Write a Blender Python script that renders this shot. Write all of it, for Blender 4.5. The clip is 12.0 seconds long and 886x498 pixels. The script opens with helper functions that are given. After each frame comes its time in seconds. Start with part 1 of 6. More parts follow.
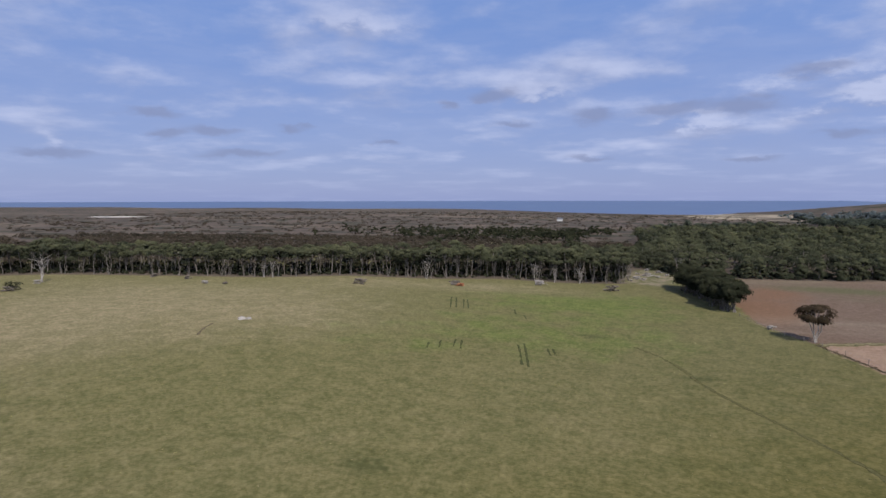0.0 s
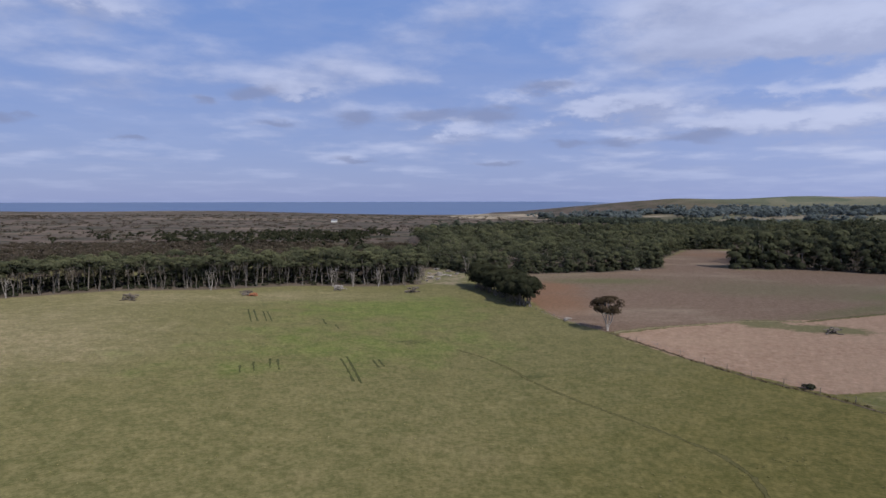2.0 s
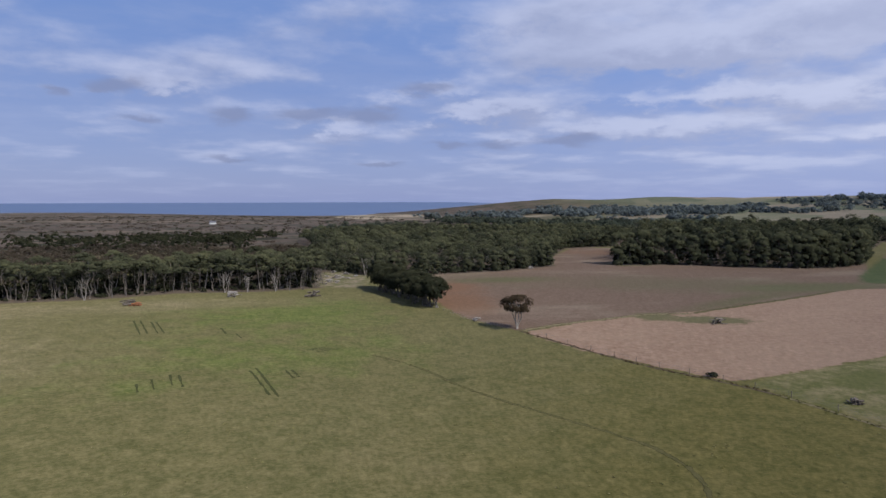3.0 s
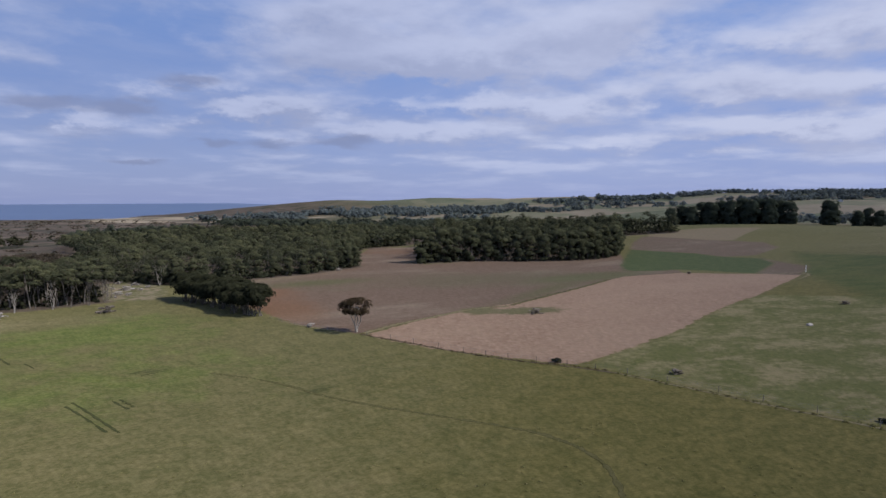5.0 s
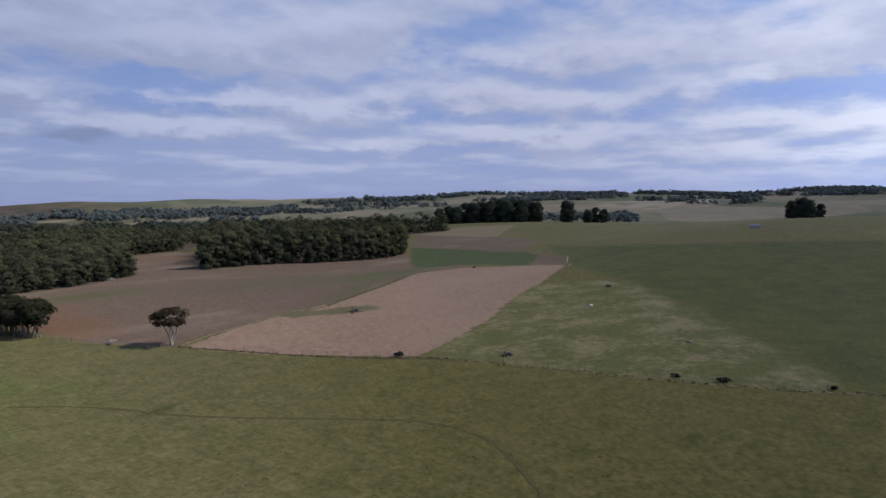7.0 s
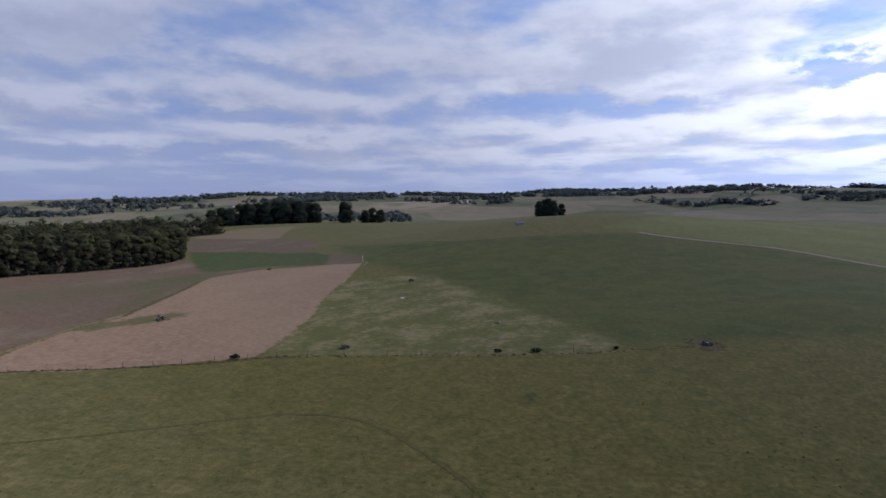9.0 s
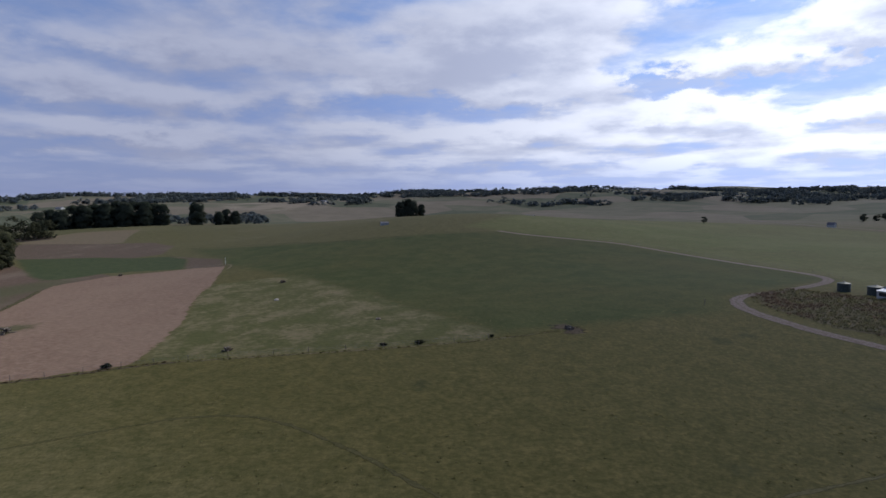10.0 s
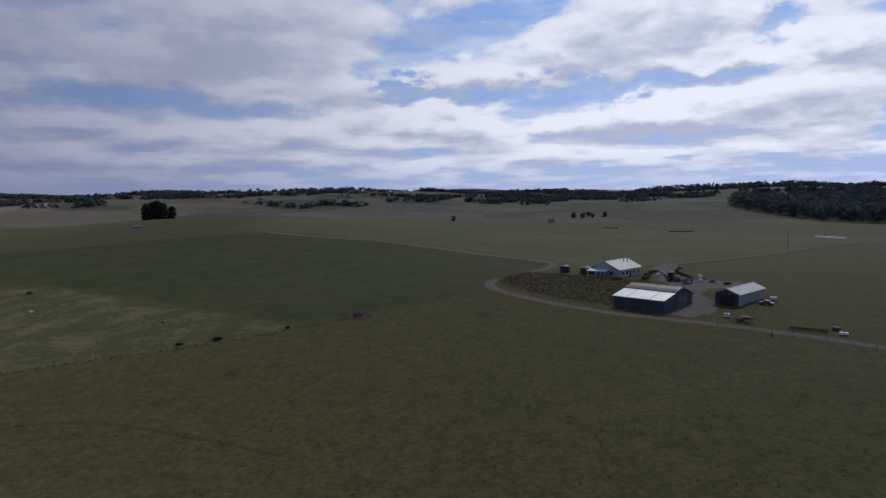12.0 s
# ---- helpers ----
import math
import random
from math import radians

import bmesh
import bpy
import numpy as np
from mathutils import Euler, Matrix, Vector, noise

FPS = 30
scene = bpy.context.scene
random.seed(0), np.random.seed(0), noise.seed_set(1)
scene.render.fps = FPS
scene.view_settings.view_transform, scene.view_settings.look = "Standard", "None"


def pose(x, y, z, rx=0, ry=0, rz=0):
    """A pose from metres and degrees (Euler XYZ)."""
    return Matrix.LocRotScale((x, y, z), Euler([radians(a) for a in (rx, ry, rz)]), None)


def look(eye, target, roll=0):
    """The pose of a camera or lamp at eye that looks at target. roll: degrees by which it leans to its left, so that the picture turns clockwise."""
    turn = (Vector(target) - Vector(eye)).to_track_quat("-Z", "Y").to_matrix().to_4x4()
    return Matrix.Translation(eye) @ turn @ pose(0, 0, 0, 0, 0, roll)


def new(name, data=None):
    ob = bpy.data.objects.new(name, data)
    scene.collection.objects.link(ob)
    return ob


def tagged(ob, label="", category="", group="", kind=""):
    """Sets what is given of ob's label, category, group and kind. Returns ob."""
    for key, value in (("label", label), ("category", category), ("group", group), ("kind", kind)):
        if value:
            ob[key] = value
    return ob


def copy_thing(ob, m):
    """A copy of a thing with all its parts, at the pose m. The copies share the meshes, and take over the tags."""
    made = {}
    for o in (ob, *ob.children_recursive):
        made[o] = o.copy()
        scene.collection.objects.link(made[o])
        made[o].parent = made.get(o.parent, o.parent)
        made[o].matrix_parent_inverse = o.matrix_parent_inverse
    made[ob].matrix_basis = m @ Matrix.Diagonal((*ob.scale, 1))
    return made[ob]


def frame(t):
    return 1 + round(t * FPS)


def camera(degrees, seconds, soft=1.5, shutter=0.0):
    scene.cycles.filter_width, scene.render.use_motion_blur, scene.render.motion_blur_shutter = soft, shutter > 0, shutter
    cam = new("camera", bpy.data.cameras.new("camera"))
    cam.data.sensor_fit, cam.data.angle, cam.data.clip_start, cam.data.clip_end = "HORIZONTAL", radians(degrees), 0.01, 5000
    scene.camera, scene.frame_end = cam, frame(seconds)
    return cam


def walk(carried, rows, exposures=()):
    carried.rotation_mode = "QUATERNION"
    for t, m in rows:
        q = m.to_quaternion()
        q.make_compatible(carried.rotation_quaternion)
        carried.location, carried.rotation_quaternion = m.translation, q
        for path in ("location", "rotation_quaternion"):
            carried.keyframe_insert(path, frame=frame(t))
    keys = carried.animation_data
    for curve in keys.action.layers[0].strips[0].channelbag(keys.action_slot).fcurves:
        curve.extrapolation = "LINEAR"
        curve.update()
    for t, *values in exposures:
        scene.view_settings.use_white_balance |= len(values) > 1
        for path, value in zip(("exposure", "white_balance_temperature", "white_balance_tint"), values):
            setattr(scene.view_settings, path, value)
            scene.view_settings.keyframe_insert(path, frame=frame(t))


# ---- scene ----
cam = camera(71.41, 12.0, soft=1.5)
PATH = [
    (0.0, pose(9.42, -6.56, 32.00, 85.33, 0.06, 16.53)),
    (0.5, pose(6.32, -4.26, 32.00, 85.35, 0.07, 10.21)),
    (1.0, pose(3.21, -1.98, 32.00, 85.38, 0.08, 5.00)),
    (1.5, pose(0.08, 0.29, 32.00, 85.39, 0.10, 0.59)),
    (2.0, pose(-3.05, 2.55, 32.00, 85.41, 0.11, -4.86)),
    (2.5, pose(-6.18, 4.80, 31.99, 85.43, 0.13, -10.23)),
    (3.0, pose(-9.33, 7.05, 31.98, 85.44, 0.14, -15.66)),
    (3.2, pose(-10.58, 7.95, 31.98, 85.44, 0.15, -17.68)),
    (4.8, pose(-20.68, 15.16, 31.94, 85.47, 0.21, -34.11)),
    (5.0, pose(-21.94, 16.07, 31.94, 85.47, 0.21, -36.10)),
    (5.5, pose(-25.10, 18.34, 31.92, 85.48, 0.24, -40.94)),
    (6.0, pose(-28.26, 20.63, 31.90, 85.48, 0.26, -46.29)),
    (6.5, pose(-31.43, 22.94, 31.88, 85.48, 0.28, -51.64)),
    (7.0, pose(-34.59, 25.27, 31.86, 85.48, 0.30, -57.67)),
    (7.2, pose(-35.85, 26.20, 31.85, 85.48, 0.31, -60.11)),
    (8.8, pose(-45.94, 33.87, 31.76, 85.45, 0.40, -76.46)),
    (9.0, pose(-47.20, 34.85, 31.75, 85.45, 0.41, -78.93)),
    (9.5, pose(-50.34, 37.32, 31.72, 85.44, 0.44, -85.20)),
    (10.0, pose(-53.48, 39.84, 31.69, 85.42, 0.47, -92.16)),
    (10.5, pose(-56.61, 42.40, 31.65, 85.41, 0.50, -98.83)),
    (11.0, pose(-59.73, 45.00, 31.61, 85.39, 0.53, -105.33)),
    (11.5, pose(-62.84, 47.65, 31.57, 85.37, 0.56, -110.37)),
    (12.0, pose(-65.94, 50.35, 31.53, 85.35, 0.59, -114.55)),]
EXPOSURES = [(0.0, 0.08), (2.5, 0.0), (5.5, -0.08), (7.0, -0.18), (9.5, -0.32), (12.0, -0.95)]
walk(cam, PATH, EXPOSURES)

# ---- world and sun ----
SUN_AZ, SUN_EL = 148.0, 43.0          # clockwise from +y, degrees
sun_way = Vector((math.sin(radians(SUN_AZ)) * math.cos(radians(SUN_EL)),
                  math.cos(radians(SUN_AZ)) * math.cos(radians(SUN_EL)), math.sin(radians(SUN_EL))))
sun_data = bpy.data.lights.new("sun", "SUN")
sun_data.energy, sun_data.angle, sun_data.color = 4.3, radians(0.6), (1.0, 0.94, 0.86)
sun = new("sun", sun_data)
sun.matrix_world = look(sun_way * 300, (0, 0, 0))


class Nodes:
    """A short way to write node trees."""

    def __init__(self, tree):
        self.tree = tree
        tree.nodes.clear()

    def put(self, socket, value):
        if value is None:
            return
        if isinstance(value, bpy.types.NodeSocket):
            self.tree.links.new(value, socket)
        elif isinstance(value, (tuple, list)) and len(value) == 3 and socket.type == "RGBA":
            socket.default_value = (*value, 1)
        else:
            socket.default_value = value

    def node(self, kind, inputs=()):
        n = self.tree.nodes.new(kind)
        for k, v in dict(inputs).items():
            self.put(n.inputs[k], v)
        return n

    def math(self, op, a, b=None, c=None, clamp=False):
        n = self.tree.nodes.new("ShaderNodeMath")
        n.operation, n.use_clamp = op, clamp
        for i, v in enumerate((a, b, c)):
            self.put(n.inputs[i], v)
        return n.outputs[0]

    def mix(self, fac, a, b, blend="MIX"):
        n = self.tree.nodes.new("ShaderNodeMix")
        n.data_type, n.blend_type = "RGBA", blend
        self.put(n.inputs[0], fac), self.put(n.inputs[6], a), self.put(n.inputs[7], b)
        return n.outputs[2]

    def ramp(self, v, lo, hi, a=0.0, b=1.0, smooth=True):
        n = self.tree.nodes.new("ShaderNodeMapRange")
        n.interpolation_type = "SMOOTHSTEP" if smooth else "LINEAR"
        for i, q in enumerate((v, lo, hi, a, b)):
            self.put(n.inputs[i], q)
        return n.outputs[0]

    def noise(self, vec, scale, detail=3.0, rough=0.55, lac=2.0, dist=0.0):
        return self.node("ShaderNodeTexNoise", {"Vector": vec, "Scale": scale, "Detail": detail, "Roughness": rough,
                                                "Lacunarity": lac, "Distortion": dist}).outputs[0]

    def scaled(self, vec, s):
        return self.node("ShaderNodeMapping", {"Vector": vec, "Scale": s}).outputs[0]


def make_world():
    world = bpy.data.worlds.new("sky")
    scene.world = world
    world.use_nodes = True
    k = Nodes(world.node_tree)
    way = k.node("ShaderNodeTexCoord").outputs["Generated"]
    sep = k.node("ShaderNodeSeparateXYZ", {0: way}).outputs
    x, y, z = sep
    air = k.node("ShaderNodeTexSky")
    air.sky_type, air.sun_disc = "NISHITA", False
    air.sun_elevation, air.sun_rotation = radians(SUN_EL), radians(SUN_AZ)
    air.air_density, air.dust_density, air.ozone_density = 1.0, 0.6, 1.5
    sky = k.mix(1.0, air.outputs[0], (0.10, 0.10, 0.10), "MULTIPLY")
    # lavender haze towards the horizon, clear blue above, brighter on the sun's side
    grad = k.mix(k.ramp(z, 0.0, 0.32), (0.238, 0.305, 0.590), (0.168, 0.282, 0.620))
    side = k.math("ADD", k.math("MULTIPLY", x, math.sin(radians(SUN_AZ))), k.math("MULTIPLY", y, math.cos(radians(SUN_AZ))))
    glow = k.ramp(side, -0.55, 1.0)
    grad = k.mix(1.0, grad, k.mix(k.math("POWER", glow, 3.0), (1.02, 1.02, 1.04), (1.65, 1.74, 1.82)), "MULTIPLY")
    grad = k.mix(1.0, grad, k.mix(k.ramp(side, -0.9, -0.1), (0.97, 0.97, 0.97), (1.24, 1.22, 1.16)), "MULTIPLY")
    grad = k.mix(1.0, grad, k.mix(k.math("POWER", glow, 7.0), (1.0, 1.0, 1.0), (1.4, 1.4, 1.3)), "MULTIPLY")
    grad = k.mix(k.ramp(z, 0.36, 0.8), grad, (0.11, 0.19, 0.44))
    base = k.mix(0.85, sky, grad)
    # broken cloud in a layer, seen at a slant
    around = k.math("MULTIPLY", k.math("ARCTAN2", x, y), 57.2958)
    up = k.math("MULTIPLY", k.math("ARCSINE", z), 57.2958)
    rag = k.noise(k.scaled(way, (1, 1, 2.4)), 9.0, 6.0, 0.55)
    rag2 = k.noise(k.scaled(way, (1, 1, 2.2)), 13.0, 7.0, 0.60)
    fine = k.noise(k.scaled(way, (9, 9, 22)), 1.6, 6.0, 0.55)
    around_r = k.math("MULTIPLY_ADD", k.math("SUBTRACT", rag, 0.5), 16.0, around)
    sunny = k.math("POWER", k.ramp(side, -0.4, 1.0), 3.9)
    turn = k.ramp(side, -0.75, 0.1)

    def cover(rise):
        """How much cloud there is, rise degrees further up."""
        far = k.math("DIVIDE", 1.0, k.math("ADD", z, 0.10 + rise * 0.01745))
        flat = k.node("ShaderNodeCombineXYZ", {0: k.math("MULTIPLY", x, far), 1: k.math("MULTIPLY", y, far)}).outputs[0]
        body = k.noise(flat, 1.15, 6.0, 0.52)
        body = k.math("ADD", k.math("MULTIPLY_ADD", k.math("SUBTRACT", rag2, 0.5), 0.30, body), k.math("MULTIPLY", k.math("SUBTRACT", turn, 1.0), 0.05))
        at = k.node("ShaderNodeCombineXYZ", {0: around_r, 1: k.math("ADD", k.math("MULTIPLY_ADD", k.math("SUBTRACT", rag2, 0.5), 5.0, up), rise)}).outputs[0]
        for az, el, wide, tall, weight in CLOUDS:
            d = k.node("ShaderNodeVectorMath", {0: at, 1: (az, el, 0)})
            d.operation = "SUBTRACT"
            d = k.node("ShaderNodeVectorMath", {0: d.outputs[0], 1: (1 / wide, 1 / tall, 0)})
            d.operation = "MULTIPLY"
            q = k.node("ShaderNodeVectorMath", {0: d.outputs[0], 1: d.outputs[0]})
            q.operation = "DOT_PRODUCT"
            body = k.math("MULTIPLY_ADD", k.math("POWER", 0.36788, q.outputs["Value"]), weight, body)
        return body

    here, above = cover(0.0), cover(1.1)
    sheet = k.noise(k.scaled(way, (1.0, 1.0, 4.5)), 3.4, 4.0, 0.5)
    here_soft = k.math("ADD", k.math("MULTIPLY_ADD", k.math("SUBTRACT", sheet, 0.42), 0.42, here), k.math("MULTIPLY_ADD", turn, 0.05, 0.035))
    thick = k.ramp(here_soft, k.math("MULTIPLY_ADD", sunny, 0.12, 0.42), k.math("MULTIPLY_ADD", sunny, -0.08, 0.80))
    wisp = k.noise(k.scaled(way, (3.0, 3.0, 14.0)), 2.2, 7.0, 0.6, dist=0.3)
    veil = k.math("MULTIPLY", k.ramp(wisp, 0.30, 0.72), k.math("MULTIPLY_ADD", turn, 0.34, 0.22))
    thick = k.math("MAXIMUM", thick, veil)
    thick = k.math("MULTIPLY", thick, k.ramp(z, 0.0, 0.085, 0.18, 1.0))
    # bright upper rims, grey thick parts and undersides
    bright = k.math("MULTIPLY_ADD", k.math("SUBTRACT", here, above), 2.5, k.math("MULTIPLY_ADD", sunny, 0.14, 0.50))
    bright = k.math("MULTIPLY_ADD", k.ramp(here, 0.62, 1.05), -0.52, bright)
    bright = k.math("MULTIPLY_ADD", k.math("SUBTRACT", fine, 0.5), k.math("MULTIPLY_ADD", sunny, 0.4, 0.45), bright)
    bright = k.math("MULTIPLY_ADD", k.math("SUBTRACT", rag2, 0.5), 0.65, bright)
    light = k.ramp(bright, 0.0, 1.0)
    lit = k.mix(sunny, k.mix(turn, (0.53, 0.59, 0.82), (0.64, 0.69, 0.89)), (1.68, 1.75, 1.93))
    grey = k.mix(sunny, k.mix(turn, (0.285, 0.335, 0.53), (0.40, 0.445, 0.645)), (0.82, 0.90, 1.17))
    light = k.math("MULTIPLY_ADD", k.math("SUBTRACT", light, 0.5), k.math("MULTIPLY_ADD", sunny, 0.30, 0.62), 0.5)
    cloud = k.mix(light, grey, lit)
    colour = k.mix(k.math("MULTIPLY", thick, k.ramp(z, 0.35, 0.8, 0.92, 0.45)), base, cloud)
    # small grey flat-bottomed clouds low over the coast
    low_at = k.node("ShaderNodeCombineXYZ", {0: k.math("MULTIPLY_ADD", k.math("SUBTRACT", fine, 0.5), 5.0, around),
                                             1: k.math("MULTIPLY_ADD", k.math("SUBTRACT", fine, 0.5), 2.2, up)}).outputs[0]
    puff = 0.0
    for az, el, wide, tall in PUFFS:
        d = k.node("ShaderNodeVectorMath", {0: low_at, 1: (az, el, 0)})
        d.operation = "SUBTRACT"
        d = k.node("ShaderNodeVectorMath", {0: d.outputs[0], 1: (1 / wide, 1 / tall, 0)})
        d.operation = "MULTIPLY"
        q = k.node("ShaderNodeVectorMath", {0: d.outputs[0], 1: d.outputs[0]})
        q.operation = "DOT_PRODUCT"
        puff = k.math("ADD", puff, k.math("POWER", 0.36788, q.outputs["Value"]))
    soft_puff = k.math("MULTIPLY", k.ramp(k.math("MULTIPLY_ADD", k.math("SUBTRACT", wisp, 0.5), 0.9, puff), 0.15, 0.95), 0.6)
    colour = k.mix(soft_puff, colour, (0.225, 0.262, 0.425))
    colour = k.mix(1.0, colour, k.mix(k.math("MULTIPLY", k.ramp(side, -0.25, 0.30), k.ramp(side, 1.0, 0.45)), (1.0, 1.0, 1.0), (0.93, 0.93, 0.94)), "MULTIPLY")
    bg = k.node("ShaderNodeBackground", {"Color": colour, "Strength": 1.0})
    out = k.node("ShaderNodeOutputWorld")
    k.tree.links.new(bg.outputs[0], out.inputs[0])


# bearing, height, half width and half thickness in degrees
PUFFS = [(-48.7, 3.6, 3.1, 0.4), (-41.4, 7.1, 2.6, 0.45), (-37.1, 5.7, 2.4, 0.4), (-34.4, 4.0, 3.1, 0.4), (-40.9, 5.3, 1.3, 0.35), (-30.5, 6.1, 1.8, 0.4),
         (-21.4, 5.2, 1.2, 0.35), (-16.5, 8.3, 1.3, 0.4), (-12.1, 9.2, 1.8, 0.6), (-10.0, 6.7, 2.1, 0.4), (-3.2, 7.3, 1.8, 0.7), (3.2, 7.6, 2.4, 0.6),
         (8.9, 7.5, 2.9, 0.8), (14.5, 10.0, 2.6, 0.6), (16.1, 5.0, 2.4, 0.45), (9.9, 3.3, 2.1, 0.3), (-3.4, 3.6, 2.6, 0.3), (21, 5.2, 2.2, 0.5), (27, 5.4, 3.0, 0.5)]
# the same, and the weight
CLOUDS_NORTH = [(-8.5, 9.6, 2.6, 0.6, 0.2), (6, 6.8, 2.4, 0.5, 0.2), (15, 10.2, 5, 0.9, 0.18), (17, 7.9, 4, 0.7, 0.22), (-23, 15.4, 4, 0.8, 0.16),
                (-50, 5.2, 2, 0.7, 0.18), (-5, 11.5, 14, 2, 0.07)]
CLOUDS_NORTH_EAST = [(36, 12.4, 10, 1.6, 0.4), (48, 14.2, 8, 2.2, 0.3), (27, 15.5, 10, 2, 0.24), (22, 8.4, 4, 0.9, 0.2), (32, 8.8, 4, 0.9, 0.26),
                     (40, 8.8, 5, 1.1, 0.3), (47, 8.2, 4, 0.9, 0.2), (32, 6.2, 12, 0.8, 0.13), (60, 9, 8, 1.3, 0.24), (66, 5.7, 6, 0.8, 0.24),
                     (74, 8.4, 8, 1.2, 0.16), (70, 13, 9, 1.3, 0.2), (53, 5, 8, 0.7, 0.14)]
CLOUDS_EAST = [(96, 13.6, 8, 3.2, 0.38), (87, 11, 4, 1.2, 0.26), (104, 11.5, 4, 3, 0.22), (97, 8.9, 4, 0.8, 0.16), (101, 5.8, 8, 1.2, 0.22),
               (111, 7.2, 5, 1.3, 0.28), (118, 7, 4, 1.4, 0.24), (126, 6.3, 5, 1.2, 0.22), (135, 6.8, 5, 1.6, 0.32), (144, 7.2, 6, 2.2, 0.36),
               (117, 11.2, 7, 1.1, 0.22), (127, 12.2, 4, 1.6, 0.3), (133, 15.2, 7, 2.2, 0.34), (138, 11.3, 4, 0.8, 0.26),
               (148, 11.5, 4, 1.6, 0.36), (112, 3.6, 34, 1.4, 0.14)]
CLOUD_GAPS = [(113, 9.5, 5, 0.7, -0.26), (118, 15, 6, 1.8, -0.26), (131, 9.4, 6, 0.9, -0.22), (142, 13.6, 4, 1.2, -0.26), (84, 8, 7, 1, -0.2)]
CLOUDS = CLOUDS_NORTH + CLOUDS_NORTH_EAST + CLOUDS_EAST + CLOUD_GAPS
make_world()

# ---- materials ----


def material(name):
    m = bpy.data.materials.new(name)
    m.use_nodes = True
    return m, Nodes(m.node_tree)


def finish(k, colour, rough=0.9, bump=None, strength=0.4, distance=0.05, metallic=0.0, spec=0.3, matt=0.0):
    b = k.node("ShaderNodeBsdfPrincipled", {"Base Color": colour, "Roughness": rough, "Metallic": metallic, "Specular IOR Level": spec,
                                                 "Diffuse Roughness": matt})
    if bump is not None:
        n = k.node("ShaderNodeBump", {"Height": bump, "Strength": strength, "Distance": distance})
        k.put(b.inputs["Normal"], n.outputs[0])
    out = k.node("ShaderNodeOutputMaterial")
    k.tree.links.new(b.outputs[0], out.inputs[0])


def attr(k, name):
    n = k.node("ShaderNodeAttribute")
    n.attribute_name = name
    return n.outputs["Fac"]


def simple(name, c1, c2, scale=3.0, rough=0.8, metallic=0.0, bump=0.3, vary=0.0, spec=0.3):
    m, k = material(name)
    pos = k.node("ShaderNodeTexCoord").outputs["Object"]
    n = k.math("ADD", k.math("MULTIPLY", k.noise(pos, scale, 5.0), 0.6), k.math("MULTIPLY", k.noise(pos, scale * 0.13, 2.0), 0.4))
    col = k.mix(k.ramp(n, 0.36, 0.64), c1, c2)
    if vary:
        r = k.node("ShaderNodeObjectInfo").outputs["Random"]
        col = k.mix(1.0, col, k.mix(r, (1 - vary,) * 3, (1 + vary,) * 3), "MULTIPLY")
    finish(k, col, rough, n, bump, 0.03, metallic, spec)
    return m


def leaf_material(name, dark, light, dry):
    m, k = material(name)
    tint = attr(k, "tint")
    isle = k.node("ShaderNodeNewGeometry").outputs["Random Per Island"]
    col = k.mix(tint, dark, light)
    col = k.mix(k.ramp(isle, 0.82, 1.0), col, dry)
    col = k.mix(1.0, col, k.mix(isle, (0.92,) * 3, (1.08,) * 3), "MULTIPLY")
    # a leaf shades with the roundness of its clump
    bulge = k.node("ShaderNodeAttribute")
    bulge.attribute_name = "bulge"
    turn = k.node("ShaderNodeVectorTransform", {0: bulge.outputs["Vector"]})
    turn.vector_type, turn.convert_from, turn.convert_to = "NORMAL", "OBJECT", "WORLD"
    d = k.node("ShaderNodeBsdfDiffuse", {"Color": col, "Roughness": 1.0, "Normal": turn.outputs[0]})
    t = k.node("ShaderNodeBsdfTranslucent", {"Color": col})
    s = k.node("ShaderNodeMixShader", {0: 0.30})
    k.tree.links.new(d.outputs[0], s.inputs[1]), k.tree.links.new(t.outputs[0], s.inputs[2])
    out = k.node("ShaderNodeOutputMaterial")
    k.tree.links.new(s.outputs[0], out.inputs[0])
    return m


